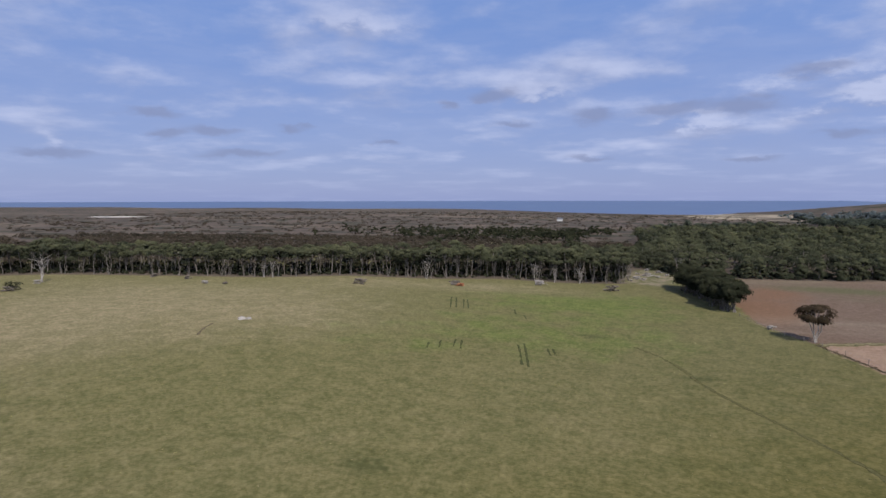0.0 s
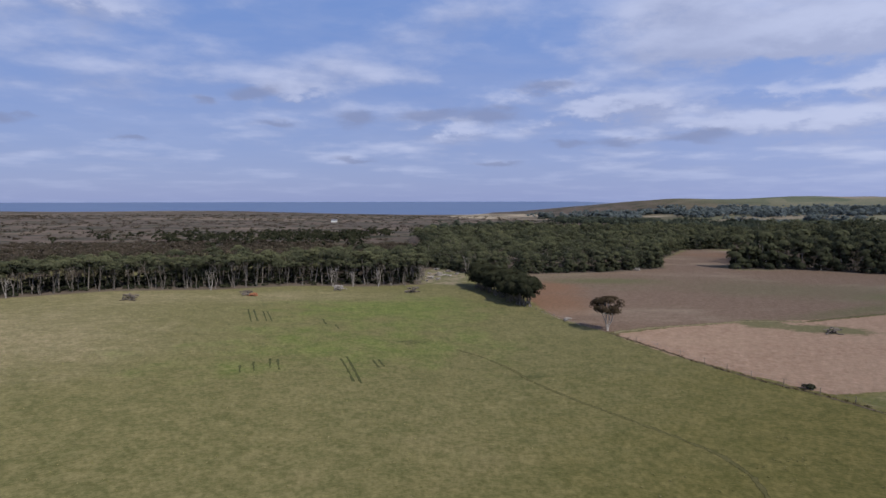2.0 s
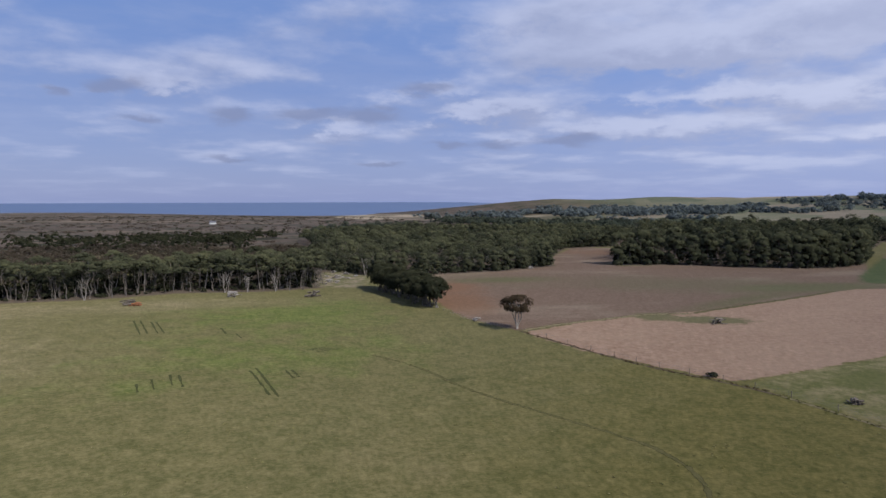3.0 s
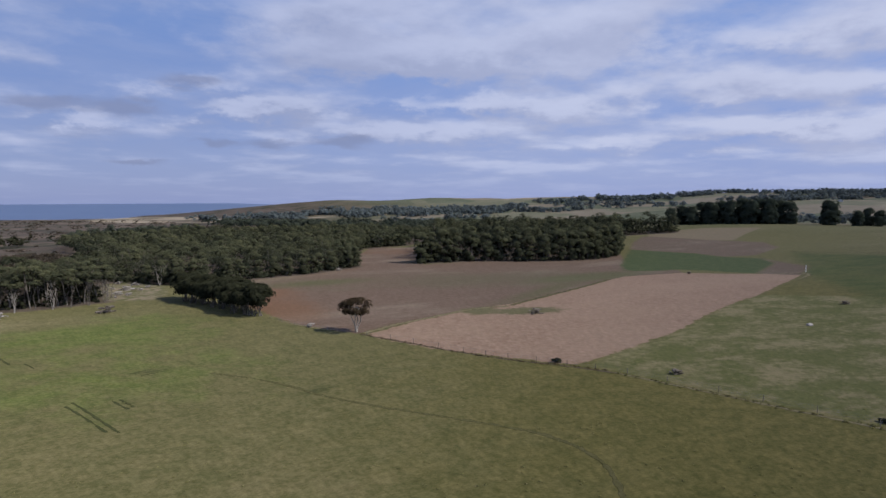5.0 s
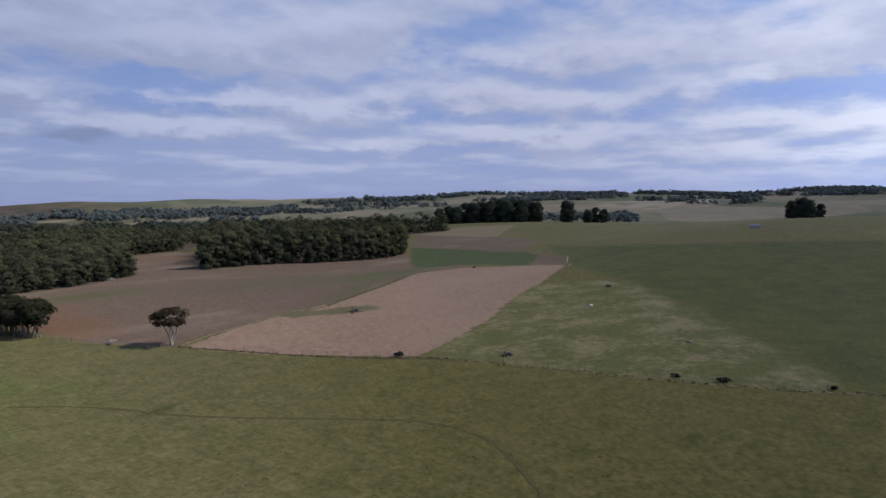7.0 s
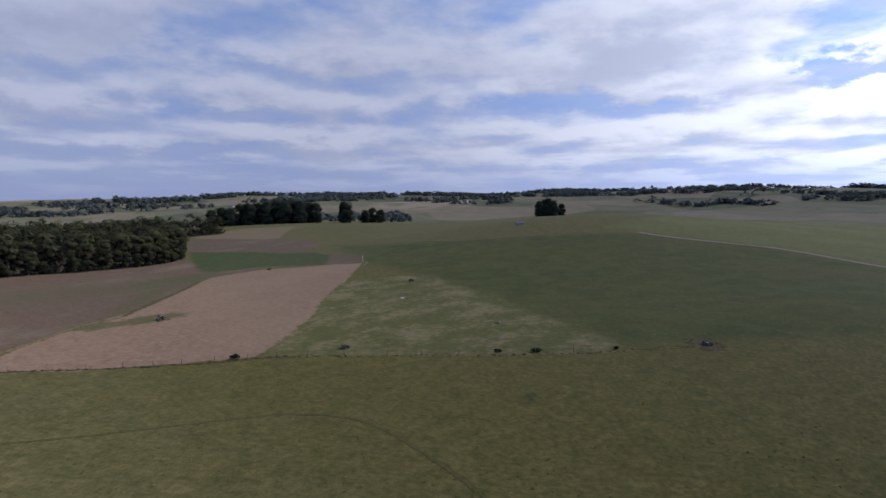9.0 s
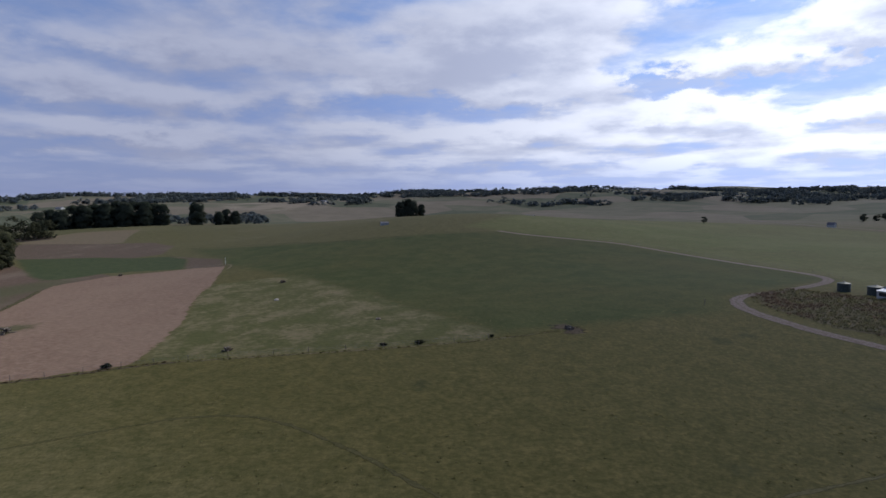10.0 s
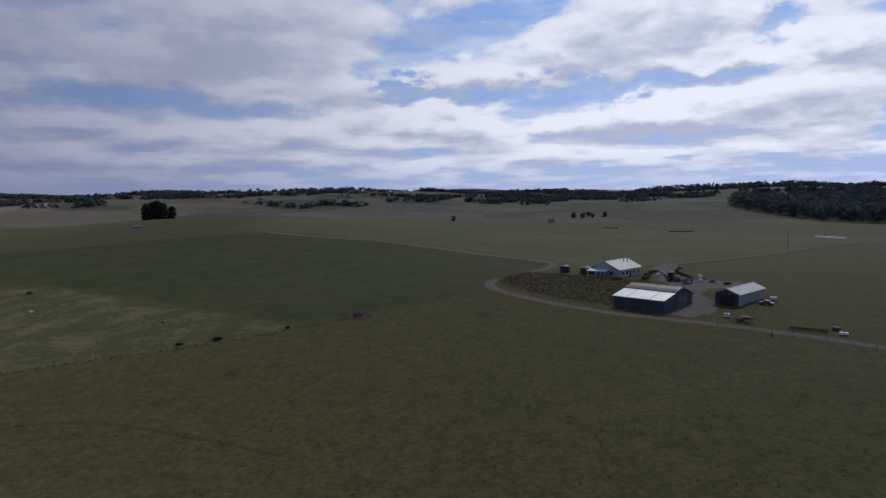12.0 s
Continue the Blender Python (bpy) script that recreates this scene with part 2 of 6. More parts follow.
def ground_material():
    m, k = material("paddock")
    pos = k.node("ShaderNodeNewGeometry").outputs["Position"]
    n_big = k.noise(pos, 0.018, 4.0, 0.55)
    n_mid = k.noise(pos, 0.11, 4.0, 0.6)
    n_tuft = k.noise(pos, 1.25, 6.0, 0.68)
    n_fine = k.noise(pos, 3.2, 3.0, 0.6)
    edge = k.math("MULTIPLY", k.math("SUBTRACT", k.noise(pos, 0.35, 4.0, 0.65), 0.5), 5.0)

    def zone(name, soft=0.8, wobble=1.0):
        d = k.math("ADD", attr(k, name), k.math("MULTIPLY", edge, wobble))
        return k.ramp(d, -soft, soft)

    # pasture: olive green, with dry and lush parts
    speck = k.ramp(n_tuft, 0.30, 0.72)
    grass = k.mix(speck, (0.078, 0.0735, 0.028), (0.114, 0.103, 0.047))
    # olive-brown southern grass, darkened in its colour for cloud shade
    shaded_grass = k.mix(speck, (0.069, 0.065, 0.018), (0.107, 0.092, 0.031))
    dry = k.mix(speck, (0.122, 0.103, 0.054), (0.174, 0.147, 0.085))
    lush = k.mix(speck, (0.067, 0.082, 0.020), (0.098, 0.111, 0.035))
    grass = k.mix(k.ramp(k.math("ADD", attr(k, "shaded_grass"), k.math("MULTIPLY", k.math("SUBTRACT", n_mid, 0.5), 0.6)), 0.0, 1.0), grass, shaded_grass)
    dryness = k.ramp(k.math("ADD", attr(k, "dry"), k.math("ADD", k.math("MULTIPLY", k.math("SUBTRACT", n_big, 0.5), 1.1),
                     k.math("MULTIPLY", k.math("SUBTRACT", n_mid, 0.5), 0.8))), 0.08, 0.95)
    col = k.mix(dryness, grass, dry)
    lushness = k.ramp(k.math("ADD", attr(k, "lush"), k.math("ADD", k.math("MULTIPLY", k.math("SUBTRACT", n_big, 0.5), 1.2),
                      k.math("MULTIPLY", k.math("SUBTRACT", n_mid, 0.5), 1.5))), 0.20, 0.9)
    col = k.mix(lushness, col, lush)
    blotch = k.noise(pos, 0.26, 6.0, 0.72)
    col = k.mix(1.0, col, k.mix(k.ramp(blotch, 0.32, 0.68), (0.82, 0.86, 0.80), (1.17, 1.13, 1.18)), "MULTIPLY")
    worn = k.ramp(k.noise(pos, 0.42, 6.0, 0.74), 0.59, 0.74)
    col = k.mix(k.math("MULTIPLY", worn, 0.36), col, (0.048, 0.052, 0.018))
    rush = k.ramp(k.math("MULTIPLY", attr(k, "rush"), k.noise(pos, 0.8, 5.0, 0.7)), 0.22, 0.50)
    col = k.mix(k.math("MULTIPLY", rush, 0.75), col, (0.040, 0.045, 0.015))
    # rough paddock with straw-coloured patches
    patch = k.math("ADD", k.math("MULTIPLY", k.noise(k.scaled(pos, (0.9, 1.1, 1)), 0.085, 5.0, 0.6), 0.55), k.math("MULTIPLY", k.noise(pos, 0.55, 6.0, 0.72), 0.45))
    patch = k.ramp(patch, 0.45, 0.60)
    rough = k.mix(patch, k.mix(n_tuft, (0.060, 0.068, 0.020), (0.100, 0.098, 0.036)), (0.158, 0.134, 0.070))
    col = k.mix(zone("d_rough", 2.0), col, rough)
    # greener paddock, its colour darkened further to stand for cloud shade
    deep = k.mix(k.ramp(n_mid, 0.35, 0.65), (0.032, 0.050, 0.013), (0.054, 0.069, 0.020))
    col = k.mix(k.math("MULTIPLY", zone("d_deep_shaded", 6.0, 2.5), k.ramp(n_big, 0.25, 0.75, 0.45, 0.9)), col, deep)
    # fresh green pasture, with sunlit brightness put into its colour
    fresh = k.mix(k.ramp(blotch, 0.35, 0.65), (0.096, 0.112, 0.034), (0.136, 0.146, 0.052))
    fresh = k.mix(k.math("MULTIPLY", k.ramp(n_big, 0.45, 0.65), 0.5), fresh, (0.150, 0.140, 0.062))
    col = k.mix(k.math("MULTIPLY", zone("d_fresh_sunlit", 8.0, 4.0), k.ramp(n_big, 0.3, 0.7, 0.45, 0.8)), col, fresh)
    # far country: heath to the north, patchwork of fields to the east
    heath = k.mix(k.ramp(k.noise(pos, 0.012, 6.0, 0.65), 0.38, 0.62), (0.052, 0.042, 0.035), (0.080, 0.062, 0.050))
    heath = k.mix(k.ramp(k.noise(k.scaled(pos, (0.3, 1, 1)), 0.006, 5.0, 0.6), 0.5, 0.62), heath, (0.110, 0.086, 0.066))
    heath = k.mix(k.ramp(k.noise(k.scaled(pos, (0.6, 1, 1)), 0.035, 6.0, 0.7), 0.49, 0.60), heath, (0.024, 0.027, 0.016))
    vor = k.node("ShaderNodeTexVoronoi", {"Vector": k.scaled(pos, (0.0052, 0.0075, 0.0)), "Scale": 1.0, "Randomness": 0.9})
    pick = k.node("ShaderNodeSeparateColor", {0: vor.outputs["Color"]}).outputs[0]
    farm = k.mix(k.ramp(pick, 0.28, 0.36), (0.076, 0.090, 0.056), (0.178, 0.150, 0.112))
    farm = k.mix(k.ramp(pick, 0.66, 0.74), farm, (0.128, 0.126, 0.082))
    farm = k.mix(0.20, farm, k.mix(k.ramp(k.noise(pos, 0.02, 5.0), 0.4, 0.6), (0.05, 0.06, 0.03), (0.17, 0.145, 0.10)))
    col = k.mix(attr(k, "far_farm"), col, farm)
    col = k.mix(attr(k, "far_heath"), col, heath)
    # bare and cropped fields
    clod = k.math("ADD", k.math("MULTIPLY", n_fine, 0.5), k.math("MULTIPLY", n_tuft, 0.5))
    row = k.noise(k.scaled(k.node("ShaderNodeVectorRotate", {"Vector": pos, "Angle": radians(-62.0)}).outputs[0], (0.04, 0.55, 1)), 0.8, 4.0, 0.6)
    bare = k.math("ADD", k.math("MULTIPLY", row, 0.14), k.math("MULTIPLY", k.noise(pos, 0.75, 7.0, 0.78), 0.86))
    brown = k.mix(k.ramp(bare, 0.36, 0.62), (0.088, 0.059, 0.041), (0.129, 0.092, 0.068))
    sweep = k.noise(k.scaled(pos, (0.45, 1.0, 1)), 0.030, 5.0, 0.62)
    brown = k.mix(k.math("MULTIPLY", k.ramp(sweep, 0.50, 0.66), 0.75), brown, (0.160, 0.124, 0.092))
    green_share = k.math("ADD", k.math("MULTIPLY", attr(k, "d_fallow"), 0.03), k.math("ADD", k.math("MULTIPLY", k.math("SUBTRACT", sweep, 0.5), 3.0), k.math("MULTIPLY", k.math("SUBTRACT", blotch, 0.5), 1.4)))
    brown = k.mix(k.math("MULTIPLY", k.ramp(green_share, -0.3, 1.1), 0.55), brown, (0.076, 0.074, 0.040))
    brown = k.mix(k.math("MULTIPLY", k.ramp(k.math("ADD", attr(k, "red_earth"), k.math("MULTIPLY", k.math("SUBTRACT", n_mid, 0.5), 0.8)), 0.2, 0.9), 0.8), brown, (0.128, 0.072, 0.042))
    col = k.mix(zone("d_brown", 0.8), col, brown)
    col = k.mix(k.math("MULTIPLY", zone("d_green_tongue", 5.0, 2.5), 0.6), col, k.mix(n_tuft, (0.050, 0.060, 0.022), (0.082, 0.086, 0.036)))
    pink = k.mix(k.ramp(bare, 0.34, 0.64), (0.165, 0.107, 0.072), (0.236, 0.165, 0.120))
    pink = k.mix(k.math("MULTIPLY", k.ramp(sweep, 0.46, 0.62), 0.55), pink, (0.225, 0.158, 0.112))
    rust = k.ramp(k.noise(k.scaled(pos, (0.6, 1.0, 1)), 0.21, 6.0, 0.75), 0.60, 0.74)
    pink = k.mix(k.math("MULTIPLY", rust, 0.6), pink, (0.118, 0.066, 0.042))
    col = k.mix(zone("d_pink", 0.5), col, pink)
    col = k.mix(zone("d_island", 1.5, 1.6), col, k.mix(n_tuft, (0.072, 0.070, 0.030), (0.118, 0.102, 0.056)))
    col = k.mix(zone("d_crop", 2.0, 2.0), col, k.mix(k.ramp(blotch, 0.35, 0.65), (0.038, 0.054, 0.020), (0.062, 0.075, 0.030)))
    col = k.mix(zone("d_strip", 2.0, 1.5), col, k.mix(k.ramp(blotch, 0.4, 0.65), brown, (0.088, 0.070, 0.048)))
    col = k.mix(zone("d_pale", 1.5), col, k.mix(n_tuft, (0.109, 0.086, 0.054), (0.179, 0.144, 0.093)))
    col = k.mix(zone("d_litter", 1.5), col, k.mix(n_tuft, (0.048, 0.037, 0.028), (0.096, 0.076, 0.059)))
    col = k.mix(zone("d_clear", 2.0, 1.6), col, k.mix(k.ramp(blotch, 0.4, 0.6), (0.070, 0.074, 0.028), (0.165, 0.135, 0.095)))
    col = k.mix(zone("d_weeds", 1.0), col, k.mix(n_tuft, (0.092, 0.086, 0.046), (0.150, 0.120, 0.078)))
    gravel = k.mix(k.ramp(clod, 0.38, 0.62), (0.128, 0.106, 0.096), (0.211, 0.182, 0.166))
    col = k.mix(zone("d_gravel", 0.6, 0.35), col, gravel)
    col = k.mix(zone("d_sand", 4.0, 3.0), col, (0.56, 0.54, 0.51))
    col = k.mix(zone("d_sand2", 8.0, 5.0), col, (0.34, 0.32, 0.30))
    broken = k.ramp(k.noise(k.scaled(pos, (0.45, 1, 1)), 0.011, 5.0, 0.6), 0.36, 0.52)
    col = k.mix(k.math("MULTIPLY", zone("d_straw", 6.0, 4.0), broken), col, k.mix(n_big, (0.190, 0.160, 0.116), (0.262, 0.222, 0.168)))
    hue = k.math("ADD", k.math("MULTIPLY", n_fine, 0.5), k.math("MULTIPLY", n_tuft, 0.5))
    col = k.mix(1.0, col, k.mix(k.ramp(hue, 0.34, 0.66), (0.86, 0.87, 0.86), (1.14, 1.13, 1.14)), "MULTIPLY")
    clump = k.ramp(k.noise(pos, 0.62, 7.0, 0.78), 0.38, 0.62)
    col = k.mix(1.0, col, k.mix(clump, (0.92, 0.93, 0.91), (1.08, 1.07, 1.08)), "MULTIPLY")
    height = k.math("ADD", k.math("MULTIPLY", n_tuft, 1.0), k.math("MULTIPLY", n_fine, 0.35))
    finish(k, col, 0.95, height, 0.35, 0.12, spec=0.1, matt=0.8)
    return m


M_GROUND = ground_material()
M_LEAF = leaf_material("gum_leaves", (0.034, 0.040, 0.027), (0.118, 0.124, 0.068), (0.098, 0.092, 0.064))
# far foliage lightened and blued: air haze put into the leaf colour
M_HAZED_HILL = leaf_material("hazed_hill_trees", (0.085, 0.105, 0.112), (0.150, 0.178, 0.180), (0.14, 0.165, 0.16))
M_BACK = leaf_material("back_wood_leaves", (0.034, 0.044, 0.036), (0.076, 0.088, 0.064), (0.075, 0.08, 0.06))
M_HEATH = leaf_material("heath_shrubs", (0.040, 0.036, 0.027), (0.084, 0.068, 0.052), (0.100, 0.074, 0.060))
M_PINE = leaf_material("pine_needles", (0.034, 0.045, 0.036), (0.068, 0.082, 0.058), (0.066, 0.074, 0.056))
M_SHRUB = leaf_material("shrub_leaves", (0.125, 0.128, 0.066), (0.240, 0.225, 0.128), (0.25, 0.19, 0.13))
M_TEATREE = leaf_material("tea_tree_leaves", (0.022, 0.026, 0.017), (0.050, 0.053, 0.030), (0.056, 0.052, 0.034))
M_RED_LEAF = leaf_material("reddish_leaves", (0.036, 0.028, 0.018), (0.072, 0.055, 0.034), (0.085, 0.055, 0.04))
M_TUFT = leaf_material("grass_blades", (0.120, 0.118, 0.046), (0.180, 0.166, 0.070), (0.21, 0.18, 0.10))
M_RUSH = leaf_material("rush_blades", (0.070, 0.074, 0.030), (0.125, 0.122, 0.055), (0.15, 0.125, 0.07))
M_BANK = leaf_material("bank_grass", (0.070, 0.054, 0.032), (0.130, 0.100, 0.060), (0.15, 0.105, 0.065))
M_BROWN_WEED = leaf_material("brown_weeds", (0.110, 0.078, 0.056), (0.200, 0.148, 0.106), (0.22, 0.17, 0.12))
M_BARK = simple("pale_bark", (0.065, 0.055, 0.046), (0.19, 0.17, 0.148), 2.0, 0.9, vary=0.2)
M_DARK_BARK = simple("dark_bark", (0.055, 0.045, 0.036), (0.12, 0.10, 0.082), 2.0, 0.9, vary=0.2)
M_DEAD = simple("bleached_wood", (0.17, 0.15, 0.13), (0.34, 0.315, 0.285), 2.5, 0.9)
M_LOG = simple("grey_log", (0.055, 0.045, 0.036), (0.17, 0.145, 0.12), 2.5, 0.9, vary=0.25)
M_RED_WOOD = simple("orange_earth_wood", (0.20, 0.075, 0.035), (0.32, 0.14, 0.07), 2.5, 0.9)
M_STONE = simple("pale_stone", (0.22, 0.20, 0.175), (0.36, 0.335, 0.30), 2.0, 0.9, vary=0.2)


def track_material(name="gravel_track", grassy=0.45, mid=0.80, pale=1.0):
    m, k = material(name)
    pos = k.node("ShaderNodeNewGeometry").outputs["Position"]
    across = attr(k, "across")
    n = k.noise(pos, 2.0, 4.0, 0.6)
    col = k.mix(k.ramp(n, 0.35, 0.65), tuple(pale * c for c in (0.112, 0.083, 0.071)), tuple(pale * c for c in (0.190, 0.150, 0.130)))
    strip = k.math("SUBTRACT", 1.0, k.math("ABSOLUTE", across))
    crown = k.ramp(k.math("ADD", strip, k.math("MULTIPLY", k.math("SUBTRACT", k.noise(pos, 0.5, 4.0), 0.5), 0.5)), mid, 1.0)
    col = k.mix(k.math("MULTIPLY", crown, grassy), col, (0.088, 0.082, 0.040))
    edge = k.ramp(k.math("ADD", strip, k.math("MULTIPLY", k.math("SUBTRACT", k.noise(pos, 0.8, 4.0), 0.5), 0.5)), 0.28, 0.06)
    col = k.mix(edge, col, (0.065, 0.065, 0.026))
    finish(k, col, 0.95, n, 0.5, 0.05, spec=0.1, matt=0.8)
    return m


def iron_material(name, c1, c2, pitch=0.18, metallic=0.0, rough=0.5):
    """Corrugated sheet: ribs along the local y axis."""
    m, k = material(name)
    pos = k.node("ShaderNodeTexCoord").outputs["Object"]
    s = k.node("ShaderNodeSeparateXYZ", {0: pos}).outputs
    rib = k.math("SINE", k.math("MULTIPLY", s[0], 6.2832 / pitch))
    n = k.noise(k.scaled(pos, (0.7, 0.15, 0.7)), 1.5, 5.0, 0.6)
    col = k.mix(k.ramp(n, 0.38, 0.66), c1, c2)
    finish(k, col, rough, rib, 0.5, 0.02, metallic, 0.18)
    return m


M_TRACK = track_material(pale=1.2)
M_TWIN = track_material("twin_rut_track", 0.8, 0.70, 1.6)
M_ROOF_WHITE = iron_material("white_roof_iron", (0.70, 0.72, 0.74), (0.82, 0.83, 0.84), rough=0.45)
M_ROOF_GREY = iron_material("grey_roof_iron", (0.095, 0.096, 0.110), (0.145, 0.147, 0.165), rough=0.55)
M_ROOF_PALE = iron_material("pale_roof_iron", (0.24, 0.258, 0.29), (0.32, 0.342, 0.375), rough=0.5)
M_WALL_DARK = iron_material("slate_wall_iron", (0.060, 0.072, 0.094), (0.090, 0.103, 0.126))
M_WALL_GREY = iron_material("zinc_wall_iron", (0.26, 0.29, 0.33), (0.36, 0.39, 0.43))
M_WALL_HOUSE = simple("cream_weatherboard", (0.36, 0.365, 0.36), (0.46, 0.465, 0.455), 1.5, 0.8)
M_RUST = simple("rusty_steel", (0.12, 0.06, 0.045), (0.22, 0.12, 0.09), 2.5, 0.8)
M_SLOT = simple("dark_rusty_slot", (0.045, 0.026, 0.022), (0.09, 0.05, 0.04), 2.5, 0.8)
M_DARK = simple("black_rubber", (0.018, 0.018, 0.020), (0.04, 0.04, 0.042), 3.0, 0.7)
M_TANK = simple("dark_green_tank", (0.035, 0.05, 0.048), (0.06, 0.075, 0.072), 1.0, 0.55)
M_WHITE = simple("white_paint", (0.68, 0.68, 0.66), (0.80, 0.80, 0.78), 2.0, 0.5)
M_GREY = simple("grey_steel", (0.12, 0.125, 0.135), (0.22, 0.225, 0.235), 2.0, 0.5, metallic=0.3)
M_WOOD = simple("weathered_timber", (0.12, 0.10, 0.085), (0.24, 0.21, 0.185), 3.0, 0.9, vary=0.2)
M_BLUE = simple("navy_paint", (0.04, 0.05, 0.08), (0.07, 0.08, 0.11), 2.0, 0.4)
m_, k_ = material("window_glass")
finish(k_, (0.02, 0.025, 0.03), 0.08, spec=0.6)
M_GLASS = m_


def water_material():
    m, k = material("sea_water")
    pos = k.node("ShaderNodeNewGeometry").outputs["Position"]
    n = k.noise(k.scaled(pos, (0.3, 1, 1)), 0.02, 4.0)
    # sea blue made paler here, so distance haze is part of the colour
    col = k.mix(k.ramp(n, 0.35, 0.65), (0.066, 0.102, 0.182), (0.082, 0.118, 0.205))
    finish(k, col, 0.4, k.noise(pos, 0.3, 3.0), 0.2, 0.3, spec=0.4)
    return m


M_SEA = water_material()

# ---- terrain ----
# rises of the land: centre, height, reach east-west, reach north-south
HILLS = [(800, 1840, 26, 170, 160), (560, 1900, 14, 170, 160), (2800, -1300, 16, 300, 300), (2570, 520, 20, 190, 190), (1160, 1760, 22, 430, 190), (1480, 1480, 12, 300, 260), (420, 10, 22, 200, 150), (650, -60, 8.4, 220, 260), (-70, 130, 2.4, 80, 80), (0, 130, -2, 50, 70), (300, 180, -2.5, 110, 90),
         (760, 400, 10, 220, 180), (820, 40, 11, 150, 150), (520, -250, 6.5, 130, 150), (100, -60, 3, 80, 80), (0, -300, 8, 300, 200)]


def smooth(a, b, v):
    u = np.clip((v - a) / (b - a), 0, 1)
    return u * u * (3 - 2 * u)


def east_share(x, y):
    """How far a far place belongs to the hills of the east and south rather than to the coastal plain."""
    az = np.degrees(np.arctan2(x + 30, y - 20)) % 360
    return smooth(12, 62, az) * (1 - smooth(245, 285, az))


def height(x, y):
    x, y = np.asarray(x, float), np.asarray(y, float)
    z = -0.5 - 0.0104 * np.clip(x, -300, 500) - 0.0084 * np.clip(y, -150, 330) - 0.003 * np.clip(y - 330, 0, 2000)
    for a, b, h, sx, sy in HILLS:
        z = z + h * np.exp(-((x - a) / sx) ** 2 - ((y - b) / sy) ** 2)
    r = np.hypot(x + 30, y - 20)
    e = east_share(x, y)
    roll = (np.sin(x * 0.0041 + y * 0.0023 + 0.6) + np.sin(x * 0.0019 - y * 0.0047 + 2.0) + 0.6 * np.sin(x * 0.0083 + y * 0.0061)) / 2.6
    z = z + e * (smooth(950, 2500, r) * 62 + smooth(700, 1500, r) * 13 * roll + smooth(1300, 2200, r) * 7 * np.sin(x * 0.011 + 1.0) * np.sin(y * 0.009 + x * 0.003))
    z = z + (1 - e) * smooth(600, 1500, r) * 4 * roll
    sea = (1 - e) * smooth(2050, 2350, y + 60 * np.sin(x * 0.004) - 0.1 * np.abs(x))
    return z * (1 - sea) + sea * -30.0


def z_at(x, y):
    return float(height(x, y))


def inside_distance(px, py, poly):
    """Signed distance to a polygon's edge, positive inside."""
    best = np.full(px.shape, 1e9)
    ins = np.zeros(px.shape, bool)
    for (x0, y0), (x1, y1) in zip(poly, poly[1:] + poly[:1]):
        dx, dy = x1 - x0, y1 - y0
        t = np.clip(((px - x0) * dx + (py - y0) * dy) / (dx * dx + dy * dy), 0, 1)
        best = np.minimum(best, np.hypot(px - x0 - t * dx, py - y0 - t * dy))
        if y0 != y1:
            ins ^= ((y0 > py) != (y1 > py)) & (px < dx * (py - y0) / dy + x0)
    return np.where(ins, best, -best)


FIELD_PINK = [(53, 153), (75, 161), (98, 165), (128, 168), (171, 182), (216, 198), (250, 190), (259, 150), (256, 137), (188, 121), (160, 117),
              (111, 104), (82, 100), (72, 99), (66, 111), (58, 131)]
FIELD_BROWN = [(45, 178), (53, 156), (75, 161), (98, 165), (128, 168), (171, 182), (216, 198), (250, 190), (262, 200), (263, 230), (325, 285),
               (282, 276), (248, 284), (212, 309), (176, 308), (262, 428), (222, 450), (158, 360), (143, 318), (106, 300), (78, 294), (60, 291), (44, 250)]
FIELD_CROP = [(316, 274), (262, 236), (240, 216), (252, 205), (265, 202), (267, 187), (259, 158), (318, 178), (348, 201), (353, 227), (369, 256), (371, 312)]
FIELD_STUBBLE = [(259, 158), (253, 136), (297, 152), (330, 183), (348, 201), (318, 178)]
FIELD_STRIP = [(371, 312), (437, 359), (515, 405), (505, 277), (447, 237), (369, 214), (353, 227), (369, 256)]
FIELD_PALE = [(515, 405), (576, 419), (635, 414), (671, 362), (583, 335), (525, 313), (505, 277)]
FIELD_ROUGH = [(73, 97), (82, 100), (111, 104), (160, 117), (188, 121), (200, 92), (150, 58), (112, 38), (85, 22), (79, 25), (77, 48), (75, 71)]
# greener paddock that also carries the painted cloud shade
FIELD_DEEP_SHADED = [(85, 22), (112, 38), (150, 58), (200, 92), (256, 137), (310, 160), (401, 208), (377, 180), (348, 140), (315, 97), (301, 68), (303, 30), (302, -10), (288, -35),
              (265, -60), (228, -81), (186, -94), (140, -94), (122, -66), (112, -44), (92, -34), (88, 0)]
FIELD_FRESH_SUNLIT = [(118, -138), (113, -112), (118, -84), (130, -93), (150, -99), (200, -93), (235, -82), (266, -66), (281, -42), (298, -16), (330, 10), (430, -40), (560, -190), (520, -300),
               (419, -362), (341, -366), (271, -374), (200, -350), (143, -330), (141, -277), (130, -226), (125, -192), (121, -153)]
CLEARING = [(8, 258), (13, 305), (27, 318), (34, 290), (29, 262), (22, 250)]
SCRUB_BED = [(109, -52), (100, -47), (90, -46), (70, -48), (60, -54), (66, -66), (80, -86), (96, -78), (117, -67)]
YARD = [(48, -57), (38, -60), (40, -70), (46, -77), (58, -84), (63, -92), (60, -104), (68, -112), (74, -106), (82, -104), (96, -113), (112, -127), (117, -136),
        (120, -132), (110, -116), (92, -98), (80, -91), (72, -88), (64, -81), (55, -73)]
